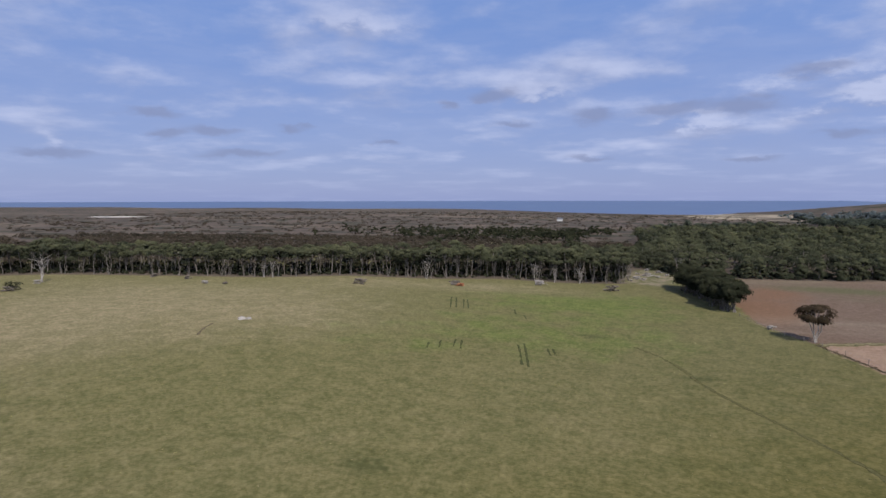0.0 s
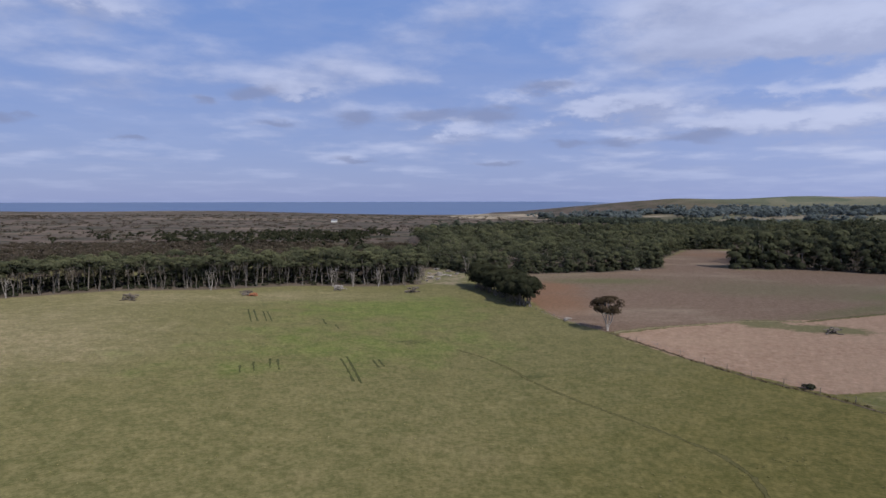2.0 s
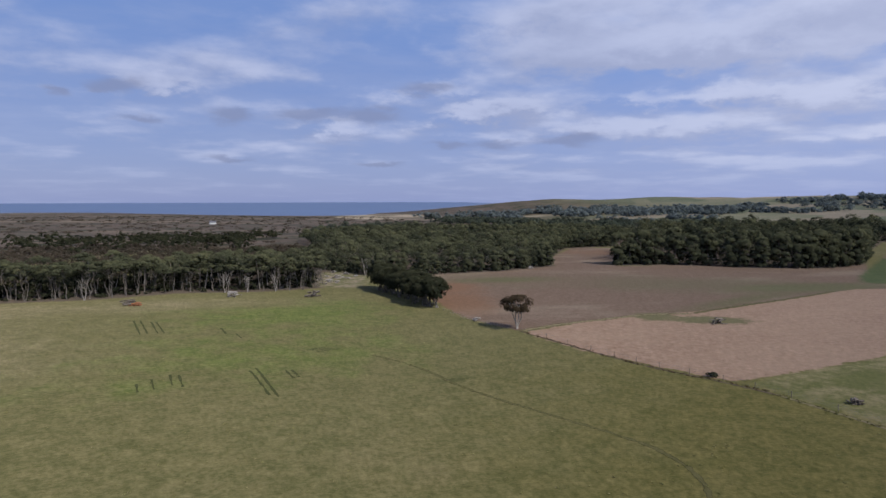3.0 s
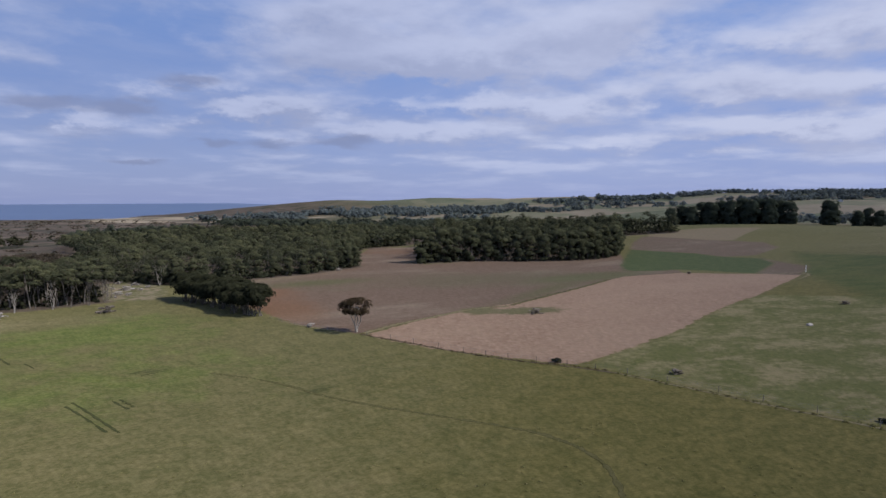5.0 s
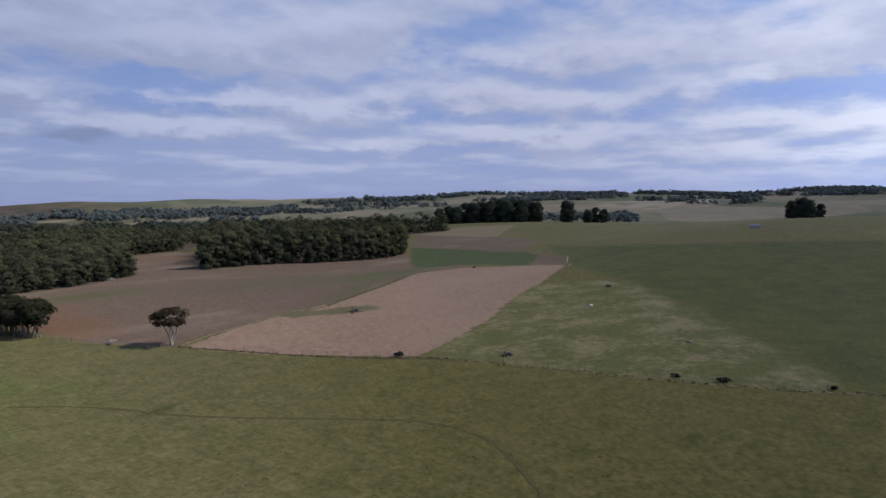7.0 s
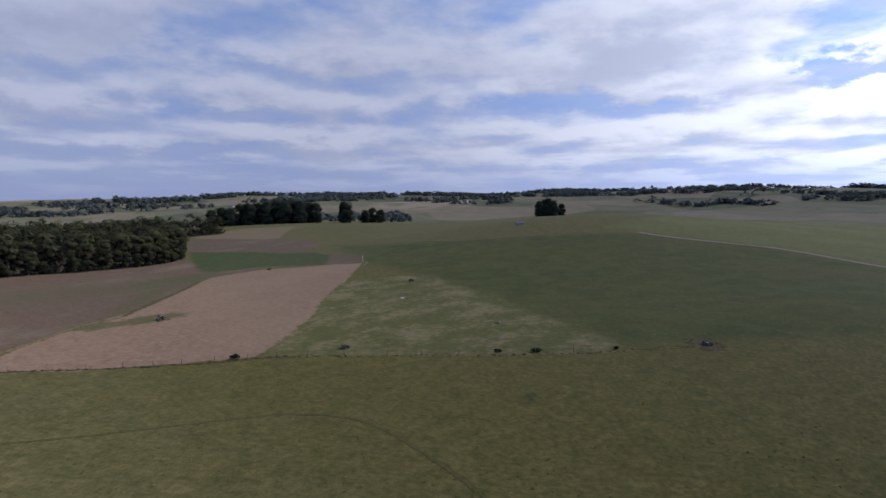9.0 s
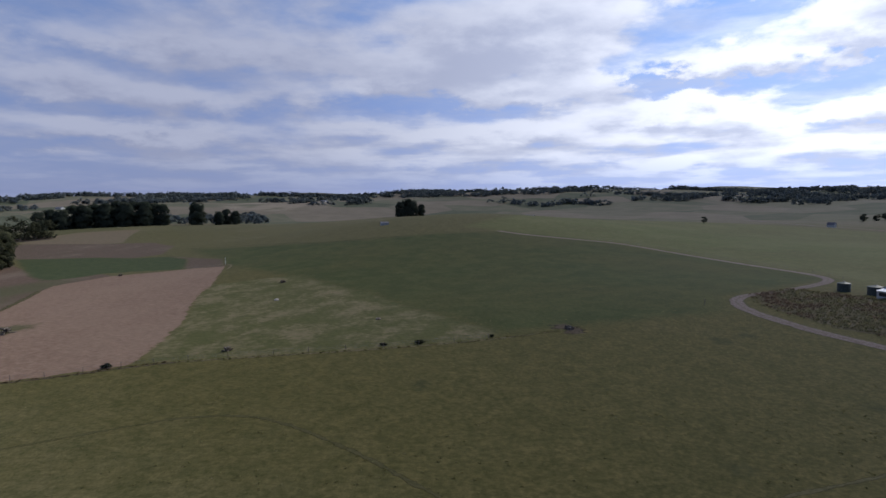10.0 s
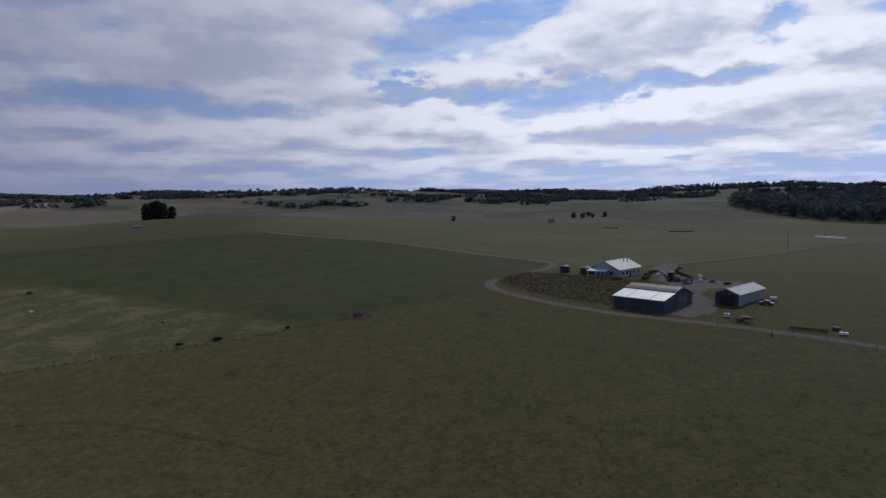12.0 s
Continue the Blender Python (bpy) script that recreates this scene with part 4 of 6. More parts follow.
def dome_tree(seed, tall, wide, low, clumps, leaves, leaf, mat_leaf, stems=1, thick=0.2, clump=0.40, lean=0.08, foot=0.4, waist=0.42):
    """A tree with a closed, uneven crown: clumps over an egg-shaped outline from the height share low up to the top, on forked stems."""
    rng = random.Random(seed)
    nr = np.random.default_rng(seed)
    h = low + (1 - low) * nr.uniform(0.0, 1.0, clumps) ** 0.85
    q = np.clip((h - low) / (1 - low), 0, 1)
    side = np.where(q < waist, 0.62 + 0.38 * np.sin(np.pi / 2 * q / waist), np.sqrt(np.clip(1 - ((q - waist) / (1.04 - waist)) ** 2, 0.02, 1)))
    az = nr.uniform(0, 2 * np.pi, clumps)
    out = wide * side * np.sqrt(nr.uniform(0.25, 1.0, clumps)) * (1 - clump * 0.6) * (1 + 0.18 * np.sin(3 * az + seed))
    c = np.stack([np.cos(az) * out, np.sin(az) * out, tall * h - clump * wide * 0.45], 1)
    r = nr.uniform(0.75, 1.2, (clumps, 1)) * wide * clump * np.array([[1, 1, 0.72]])
    out_way = np.stack([np.cos(az) * side, np.sin(az) * side, 1.6 * (q - 0.35)], 1)
    v, f, b = leaf_sprays(nr, c, r, leaves, leaf, 0.4, out_way, 0.7)
    # tint grows with height: top light put into the crown's colour
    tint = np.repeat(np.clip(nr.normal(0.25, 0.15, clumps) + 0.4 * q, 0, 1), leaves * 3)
    crown = leaf_mesh("crown", v, f, b, tint, mat_leaf)
    verts, faces = [], []
    for s in range(stems):
        a = Vector((rng.uniform(-foot, foot) * (stems > 1), rng.uniform(-foot, foot) * (stems > 1), -0.3))
        turn = 6.28 * (s + rng.uniform(0, 0.5)) / stems
        top = Vector((math.cos(turn) * lean * tall, math.sin(turn) * lean * tall, tall * (low + 0.55 * (1 - low))))
        line = bent(rng, a, top, 6, 0.06)
        tube(verts, faces, line, [thick * (1.35 if i == 0 else 1) * (1 - 0.12 * i) for i in range(6)], 6)
        for j in range(4):
            p = line[3 if j % 2 else 4]
            k = rng.randrange(clumps)
            tube(verts, faces, bent(rng, p, Vector(c[k]), 4, 0.08), [thick * 0.42, thick * 0.34, thick * 0.24, thick * 0.12], 4)
    trunk = bpy.data.meshes.new("trunk")
    trunk.from_pydata([p[:] for p in verts], [], faces)
    trunk.polygons.foreach_set("use_smooth", [True] * len(faces))
    return trunk, crown


def plant(name, meshes, bark, x, y, turn, scale, label, category="tree", group="", sink=0.0):
    e = empty(name, x, y, turn, z_at(x, y) - sink, label, category, group)
    e.scale = (scale,) * 3
    for n, me in zip(("trunk", "crown"), meshes):
        if me:
            if n == "trunk" and not me.materials:
                me.materials.append(bark)
            ob = new(n, me)
            ob.parent = e
    return e


def scatter(poly, spacing, seed, jitter=0.45):
    rng = np.random.default_rng(seed)
    p = np.array(poly, float)
    gx, gy = np.meshgrid(np.arange(p[:, 0].min(), p[:, 0].max(), spacing), np.arange(p[:, 1].min(), p[:, 1].max(), spacing))
    gx = gx.ravel() + rng.uniform(-jitter, jitter, gx.size) * spacing
    gy = gy.ravel() + rng.uniform(-jitter, jitter, gy.size) * spacing
    d = inside_distance(gx, gy, poly)
    keep = d > 0
    return gx[keep], gy[keep], d[keep]


def woods_mesh(name, x, y, tall, spread, seed, clumps, leaves, leaf, mat, base=0.55, trunks=None, tint=None, droop=0.0):
    """Many trees in one mesh: leaf sprays in clumps round each crown; trunks come as a second mesh."""
    rng = np.random.default_rng(seed)
    n = len(x)
    z = height(x, y)
    az = rng.uniform(0, 2 * np.pi, (n, clumps))
    out = np.sqrt(rng.uniform(0, 1, (n, clumps))) * spread[:, None]
    share = out / spread[:, None]
    hh = tall[:, None] * (1 - (1 - base) * (0.75 * share ** 2 + 0.25 * rng.uniform(0, 1, (n, clumps)))) - 0.3 * spread[:, None]
    hh = np.maximum(hh, 0.3)
    c = np.stack([x[:, None] + np.cos(az) * out, y[:, None] + np.sin(az) * out, z[:, None] + hh], -1).reshape(-1, 3)
    r = np.repeat(spread, clumps)[:, None] * np.array([[0.46, 0.46, 0.36]]) * rng.uniform(0.7, 1.2, (n * clumps, 1))
    face = np.stack([np.cos(az) * share, np.sin(az) * share, 0.75 - 0.3 * share], -1).reshape(-1, 3)
    v, q, b = leaf_sprays(rng, c, r, leaves, leaf, 0.5, face)
    tn = np.clip(rng.normal(0.45, 0.25, n), 0, 1) if tint is None else tint
    # outer, lower clumps get a darker tint in place of crown shade
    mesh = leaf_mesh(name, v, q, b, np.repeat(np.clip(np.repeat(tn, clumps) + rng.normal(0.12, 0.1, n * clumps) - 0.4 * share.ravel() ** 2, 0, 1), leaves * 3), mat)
    ob = new(name, mesh)
    stems = None
    if trunks is not None:
        lean = rng.normal(0, 0.09, (n, 2)) * tall[:, None]
        rad = tall * 0.014 + 0.04
        ring = np.array([(math.cos(a), math.sin(a)) for a in np.arange(5) * 2 * np.pi / 5])
        lo = np.stack([x[:, None] + ring[:, 0] * rad[:, None], y[:, None] + ring[:, 1] * rad[:, None], np.repeat((z - 0.4)[:, None], 5, 1)], -1)
        hi = np.stack([(x + lean[:, 0])[:, None] + ring[:, 0] * rad[:, None] * 0.4, (y + lean[:, 1])[:, None] + ring[:, 1] * rad[:, None] * 0.4,
                       np.repeat((z + tall * 0.85)[:, None], 5, 1)], -1)
        vv = np.concatenate([lo, hi], 1).reshape(-1, 3)
        s = np.arange(5)
        f = np.stack([s, (s + 1) % 5, (s + 1) % 5 + 5, s + 5], 1)
        ff = (np.arange(n)[:, None, None] * 10 + f[None]).reshape(-1, 4)
        stems = new("trunks", mesh_from("trunks", vv, ff, trunks, True))
        stems.parent = ob
    return ob


# ---- woods ----
GUMS = [tree_meshes(11 + i, 12.5, 3.2, 1 + i % 3, 0.76, 64, 0.30, M_LEAF, 0.10 + 0.03 * (i % 3), 1.2, 8 if i % 3 == 0 else 5, 0.20) for i in range(7)]
SHAGGY = [dome_tree(31 + i, 12.5, 3.8, 0.10, 30, 84, 0.42, M_LEAF, 2, 0.16) for i in range(5)]


def edge_trees(line, spacing, seed, tall, label, group, meshes=GUMS, bark=None, inset=1.5, rows=2, name="gum_tree"):
    rng = random.Random(seed)
    p = smooth_line(line, spacing)
    for row in range(rows):
        for i, q in enumerate(p[:-1]):
            t = p[i + 1] - q
            t = t / np.linalg.norm(t)
            inward = np.array([-t[1], t[0]])
            at = q + inward * (inset + row * spacing * 0.9 + rng.uniform(-1.2, 1.2)) + t * rng.uniform(-0.4, 0.4) * spacing
            plant(name, rng.choice(meshes), bark or M_BARK, at[0], at[1], rng.uniform(0, 360), tall / 12.5 * rng.uniform(0.8, 1.12), label, "tree", group)


edge_trees(FOREST_NORTH[1:12], 5.2, 3, 11.5, "tall gum tree with bare pale trunks at the forest edge", "gum trees along the north wood")
edge_trees(FOREST_MIDDLE[1:11], 6.0, 4, 10.5, "gum tree with dense olive crown at the wood's edge", "gum trees along the middle wood", SHAGGY, rows=1)
edge_trees(FOREST_EAST[0:6], 7.5, 5, 19.0, "dark gum tree standing at the field's edge", "gum trees along the east wood", SHAGGY, rows=1)

wood_kinds = [("north_wood", FOREST_NORTH, 6.6, 31, 11.6, 3.8, 0.50, 0.80), ("middle_wood", FOREST_MIDDLE, 10.8, 32, 12.0, 6.0, 0.36, 0.50), ("east_wood", FOREST_EAST, 11.5, 33, 20.5, 7.0, 0.14, 0.56)]
for wname, poly, gap, seed, tall, wide, tone, low_w in wood_kinds:
    wx, wy, wd = scatter(poly, gap, seed)
    rng_w = np.random.default_rng(seed)
    far = np.hypot(wx + 30, wy - 20)
    wt = tall * rng_w.uniform(0.66, 1.16, len(wx)) * (1 - 0.35 * smooth(330, 430, wy) * (wname == "north_wood"))
    ws = wide * rng_w.uniform(0.75, 1.2, len(wx))
    drift = np.array([noise.noise(Vector((a * 0.022, b * 0.022, seed))) for a, b in zip(wx, wy)])
    wt = wt * (1 + 0.32 * drift)
    wtint = np.clip(rng_w.normal(tone, 0.24, len(wx)) + 0.3 * drift, 0, 1)
    near = far < 420
    for sel, cl, lv, lf, tag in ((near & (wd > 4) & (wd < 26), 11, 52, 0.40, ""), (near & (wd >= 26), 11, 32, 0.52, "_in"), (~near & (wd > 3), 9, 26, 0.80, "_far")):
        if sel.sum():
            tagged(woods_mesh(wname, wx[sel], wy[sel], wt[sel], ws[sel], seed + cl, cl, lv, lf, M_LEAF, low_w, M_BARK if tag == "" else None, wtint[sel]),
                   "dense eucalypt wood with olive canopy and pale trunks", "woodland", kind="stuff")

# understorey along the north wood's edge
ux, uy, ud = scatter(FOREST_NORTH, 3.2, 41)
m_ = (ud > 2.5) & (ud < 26) & (ux > -330)
rng_u = np.random.default_rng(42)
tagged(woods_mesh("undergrowth", ux[m_], uy[m_], rng_u.uniform(1.2, 4.6, m_.sum()) * np.clip(0.35 + ud[m_] / 10, 0, 1.2), rng_u.uniform(1.2, 2.2, m_.sum()), 43, 3, 16, 0.50, M_TEATREE, 0.15),
       "dark undergrowth between the trunks of the wood", "undergrowth", kind="stuff")

# low scrub and thickets on the heath
rng_h = np.random.default_rng(51)
hx, hy = rng_h.uniform(-1100, 330, 5200), rng_h.uniform(330, 1500, 5200)
clumpy = np.array([noise.noise(Vector((a * 0.008, b * 0.014, 3.1))) for a, b in zip(hx, hy)])
keep = (rng_h.uniform(-0.5, 0.55, len(hx)) < clumpy) & (inside_distance(hx, hy, FOREST_NORTH) < 0) & (inside_distance(hx, hy, FOREST_MIDDLE) < -5)
keep &= np.hypot((hx + 930) * 0.8, hy - 950) > 85
keep &= (hx < 330 - 0.05 * hy) & ((hx < 60) | (hy > 560)) & (inside_distance(hx, hy, FIELD_BROWN) < -20)
hx, hy = hx[keep], hy[keep]
tagged(woods_mesh("heath_scrub", hx, hy, rng_h.uniform(0.5, 1.5, len(hx)), rng_h.uniform(2.5, 6.5, len(hx)), 52, 4, 9, 0.8, M_HEATH, 0.3),
       "low brown and olive scrub on the coastal heath", "scrub", kind="stuff")
# thick low scrub straight behind the north wood
sx_, sy_, sd_ = scatter([(16, 335), (-40, 315), (-100, 275), (-160, 250), (-235, 222), (-290, 192), (-420, 130), (-620, 300), (-420, 440), (-150, 520), (16, 500)], 9.0, 54)
s_keep = inside_distance(sx_, sy_, FOREST_NORTH) < 2
sx_, sy_ = sx_[s_keep], sy_[s_keep]
stand = np.array([noise.noise(Vector((a * 0.013, b * 0.02, 9.1))) for a, b in zip(sx_, sy_)])
sx_, sy_, stand = sx_[stand > -0.35], sy_[stand > -0.35], stand[stand > -0.35]
tagged(woods_mesh("low_scrub", sx_, sy_, rng_h.uniform(1.6, 3.6, len(sx_)) + 2.5 * np.clip(stand, 0, 1), rng_h.uniform(3.5, 6.0, len(sx_)), 58, 5, 16, 0.75, M_HEATH, 0.3,
                  None, np.clip(0.35 - 0.8 * stand, 0, 1)), "thick olive and brown scrub behind the wood", "scrub", kind="stuff")
# dark thickets behind the wood
dx_, dy_ = rng_h.normal(60, 110, 900), rng_h.normal(560, 45, 900)
sel_ = inside_distance(dx_, dy_, FOREST_MIDDLE) < 0
tagged(woods_mesh("dark_thicket", dx_[sel_] - 40, dy_[sel_], rng_h.uniform(5, 9, sel_.sum()), rng_h.uniform(2.5, 4, sel_.sum()), 53, 5, 14, 0.9, M_TEATREE, 0.3),
       "dark tea-tree thicket behind the wood", "thicket", kind="stuff")

# older woods further back towards the dunes
bx_, by_, bd_ = scatter([(30, 700), (360, 715), (430, 575), (505, 565), (600, 450), (690, 640), (760, 900), (540, 1120), (320, 1150), (90, 960)], 15.0, 55)
gaps = np.array([noise.noise(Vector((a * 0.006, b * 0.006, 5.5))) for a, b in zip(bx_, by_)]) > -0.22
bx_, by_ = bx_[gaps], by_[gaps]
rng_b = np.random.default_rng(56)
tagged(woods_mesh("back_wood", bx_, by_, rng_b.uniform(9, 15, len(bx_)), rng_b.uniform(6.5, 9.5, len(bx_)), 57, 6, 20, 1.45, M_BACK, 0.3),
       "dark eucalypt wood stretching back towards the dunes", "woodland", kind="stuff")

# shelter belts and woods on the far hills: bearings from, to, and distance
BELTS = [(30.8, 38.4, 1650), (31, 36, 1200), (36.9, 40.7, 1300), (38.4, 43, 1700), (45, 49.6, 1900), (53.9, 56.1, 2100), (57, 59.9, 2150),
         (65.2, 69.6, 2000), (69.8, 74.1, 2000), (72.4, 74.7, 1200), (65.9, 74.8, 980), (77.3, 79.3, 1700), (82.6, 84.9, 1650),
         (86, 96.5, 2350), (94.7, 107, 2450), (98, 107, 1600), (108.8, 114.9, 1650), (116.2, 124, 1600), (107, 126, 2500), (127, 133, 2350)]
BELTS_BEHIND = [(136, 148, 2300), (79, 92, 2450), (112, 128, 2330), (132, 150, 2480), (95, 103, 1900), (118, 128, 1950), (48, 55, 1750),
                (60, 67, 1700), (20, 30, 1560), (27, 40, 1470), (25, 34, 1720), (40, 50, 1500), (14, 24, 1450), (18, 30, 1560), (33, 44, 1700),
                (30, 42, 1540)]
BELTS = BELTS + BELTS_BEHIND
rng_f = np.random.default_rng(61)
for i in range(64):
    start = rng_f.uniform(50, 150)
    BELTS.append((start, start + rng_f.uniform(2.0, 8.0), rng_f.uniform(1750, 2450)))
fx, fy = [], []
for az0, az1, r in BELTS:
    count = int(radians(az1 - az0) * r / 4.0) + 4
    az = np.radians(rng_f.uniform(az0, az1, count))
    rr = r + 40 * np.sin(az * 60) + rng_f.normal(0, 14, count)
    thin = np.array([noise.noise(Vector((a * 90, r * 0.01, 1.3))) for a in az]) > (-0.55 if r < 2190 else -0.9)
    fx.append((-30 + rr * np.sin(az))[thin]), fy.append((20 + rr * np.cos(az))[thin])
for i in range(44):
    az, r = radians(rng_f.uniform(46, 150)), rng_f.uniform(1500, 2400)
    count = int(rng_f.integers(2, 14))
    fx.append(-30 + r * math.sin(az) + rng_f.normal(0, 22, count)), fy.append(20 + r * math.cos(az) + rng_f.normal(0, 22, count))
fx, fy = np.concatenate(fx), np.concatenate(fy)
tagged(woods_mesh("hill_woods", fx, fy, rng_f.uniform(11, 18, len(fx)), rng_f.uniform(7.5, 11, len(fx)), 62, 5, 22, 1.9, M_HAZED_HILL, 0.12),
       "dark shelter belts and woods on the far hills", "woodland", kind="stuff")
# plantation to the south-east
px_, py_, pd_ = scatter([(372, -716), (470, -760), (566, -819), (791, -951), (900, -1100), (600, -1250), (200, -1000), (160, -640)], 12.5, 71)
px_, py_ = px_[pd_ < 130], py_[pd_ < 130]
tagged(woods_mesh("plantation", px_, py_, rng_f.uniform(23, 27, len(px_)), rng_f.uniform(7.5, 10, len(px_)), 72, 6, 20, 1.7, M_HAZED_HILL, 0.12),
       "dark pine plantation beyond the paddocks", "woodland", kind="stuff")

# large dark pines at the head of the fields
PINES = [dome_tree(81 + i, 21.0, 8.2, 0.02, 46, 90, 0.95, M_PINE, 1, 0.45, 0.46) for i in range(3)]
for i, (az, r, s) in enumerate([(56.6, 846, 1.05), (57.4, 862, 1.15), (58.2, 850, 1.15), (59.0, 862, 1.3), (59.8, 850, 1.3), (60.6, 862, 1.4), (61.3, 850, 1.35), (62.1, 860, 1.45), (62.8, 846, 1.4), (63.5, 860, 1.4), (64.2, 848, 1.4), (64.9, 860, 1.35), (65.6, 852, 1.25),
                                (68.4, 850, 1.35), (70.2, 850, 0.85), (70.9, 870, 0.95), (71.6, 860, 0.85)]):
    plant("pine_tree", PINES[i % 3], M_DARK_BARK, -25 + r * math.sin(radians(az)), 18 + r * math.cos(radians(az)), i * 77, s, "large dark pine tree at the head of the fields", "tree", "pines at the field head")
for i, (x, y, s) in enumerate([(775, 66, 0.92), (780, 57, 1.08), (782, 49, 0.98), (786, 38, 0.72)]):
    plant("pine_tree", PINES[i % 3], M_DARK_BARK, x, y, i * 91, s, "round dark pine tree behind the ridge", "tree", "pines behind the ridge")
PAD = [dome_tree(91 + i, 9.0, 4.2, 0.22, 18, 50, 0.62, M_PINE, 1, 0.25) for i in range(2)]
for i, (x, y) in enumerate([(760, -560), (768, -585), (775, -572), (762, -600), (785, -610), (756, -620)]):
    plant("paddock_tree", PAD[i % 2], M_DARK_BARK, x, y, i * 67, 1.0 + 0.1 * (i % 3), "dark paddock tree in a small group", "tree", "paddock trees")
plant("paddock_tree", PAD[0], M_DARK_BARK, 504, -221, 30, 0.75, "dark dense shrub tree alone in the paddock", "tree")

# tea-tree hedge beside the fence
TEATREE = [dome_tree(101 + i, 7.2, 3.7, 0.42, 40, 96, 0.27, M_TEATREE, 5, 0.13, 0.33, 0.17, 0.9) for i in range(4)]
for i, (x, y) in enumerate([(41.2, 197.5), (39.5, 200), (41.5, 203.5), (39.5, 205.5), (41, 209), (38, 210.5), (40, 214.5), (36.5, 216.5), (38.5, 220), (35, 222), (36.5, 226), (33.5, 228),
                            (34.5, 232), (31.5, 233.5), (33, 238), (30.5, 240), (31.5, 244.5), (38.5, 202), (37, 207), (41.0, 213), (39.5, 219), (38.0, 225), (36.5, 231), (35, 237), (34, 243)]):
    plant("tea_tree", TEATREE[i % 4], M_BARK, x, y, i * 71, (1.38, 1.2, 1.3, 1.12)[i % 4], "dense dark tea tree with pale crooked stems", "tree", "tea trees of the hedge")
# lone tree by the fence
LONE = dome_tree(117, 9.2, 4.9, 0.56, 40, 130, 0.22, M_RED_LEAF, 4, 0.18, 0.25, 0.22, 0.7, 0.45)
plant("lone_tree", LONE, M_DEAD, 53.3, 158.4, 40, 0.98, "lone tree with dark umbrella crown and white forked trunk", "tree")
# dead trees
DEAD = [tree_meshes(121, 8.5, 4.2, 2, 0.55, 0, 0, None, 0.2, 1, 7, 0.3), tree_meshes(122, 10.0, 3.0, 3, 0.5, 0, 0, None, 0.14, 1, 5, 0.2)]
plant("dead_tree", DEAD[0], M_DEAD, -204, 174, 20, 1.3, "bare bleached dead tree with spreading limbs", "dead tree")
plant("dead_tree", DEAD[1], M_DEAD, 33, 293, 70, 0.95, "bare grey dead tree beside the clearing", "dead tree")
for i, (x, y) in enumerate([(-135, 217), (-131, 217.5), (-26, 247), (-18, 246.5), (-8, 247), (-70, 237)]):
    plant("dead_tree", DEAD[1], M_DEAD, x, y, i * 57, 0.68 + 0.08 * (i % 3), "white bare trunk cluster at the wood's edge", "dead tree", "bare trunks at the wood's edge")

# leafy skirts of the middle and east woods
for poly, seed, low, high in ((FOREST_MIDDLE, 141, 2.5, 7.5), (FOREST_EAST, 142, 5.0, 13.0)):
    kx, ky, kd = scatter(poly, 4.2, seed)
    k_sel = (kd > 1.5) & (kd < 12) & (ky < 470)
    rng_k = np.random.default_rng(seed)
    tagged(woods_mesh("wood_skirt", kx[k_sel], ky[k_sel], rng_k.uniform(low, high, k_sel.sum()), rng_k.uniform(2.4, 3.8, k_sel.sum()), seed, 7, 34, 0.42, M_LEAF, 0.1,
                      None, np.clip(rng_k.normal(0.25, 0.15, k_sel.sum()), 0, 1)),
           "dense leafy undergrowth at the wood's edge", "undergrowth", kind="stuff")


def grass_tufts(count, seed):
    rng = np.random.default_rng(seed)
    x, y = rng.uniform(-110, 100, count), rng.uniform(-45, 205, count)
    keep = (inside_distance(x, y, FIELD_PINK) < -1) & (inside_distance(x, y, FIELD_BROWN) < -1) & (inside_distance(x, y, YARD) < -1)
    keep &= inside_distance(x, y, SCRUB_BED) < -3
    for a, c in zip([(2, -70), (40, -54), (70, -41), (103, -42)], [(40, -54), (70, -41), (103, -42), (113, -57)]):
        t = np.clip(((x - a[0]) * (c[0] - a[0]) + (y - a[1]) * (c[1] - a[1])) / ((c[0] - a[0]) ** 2 + (c[1] - a[1]) ** 2), 0, 1)
        keep &= np.hypot(x - a[0] - t * (c[0] - a[0]), y - a[1] - t * (c[1] - a[1])) > 4
    x, y = x[keep], y[keep]
    patch = np.array([noise.noise(Vector((a * 0.09, b * 0.09, 7.7))) for a, b in zip(x, y)])
    keep = rng.uniform(-0.6, 0.5, len(x)) < patch
    x, y = x[keep], y[keep]
    c = np.stack([x, y, height(x, y) + 0.06], 1)
    r = rng.uniform(0.10, 0.34, (len(x), 1)) * np.array([[1, 1, 0.35]])
    v, q, b = leaf_sprays(rng, c, r, 6, 0.11, 3.0)
    b = b * 0.5 + np.array([0, 0, 0.9])
    tint = np.repeat(np.clip(rng.normal(0.35, 0.3, len(x)), 0, 1), 18)
    return tagged(new("grass_tufts", leaf_mesh("grass_tufts", v, q, b, tint, M_TUFT)), "scattered coarse tufts in the pasture", "grass", kind="stuff")


grass_tufts(9000, 151)

# ---- farm buildings ----


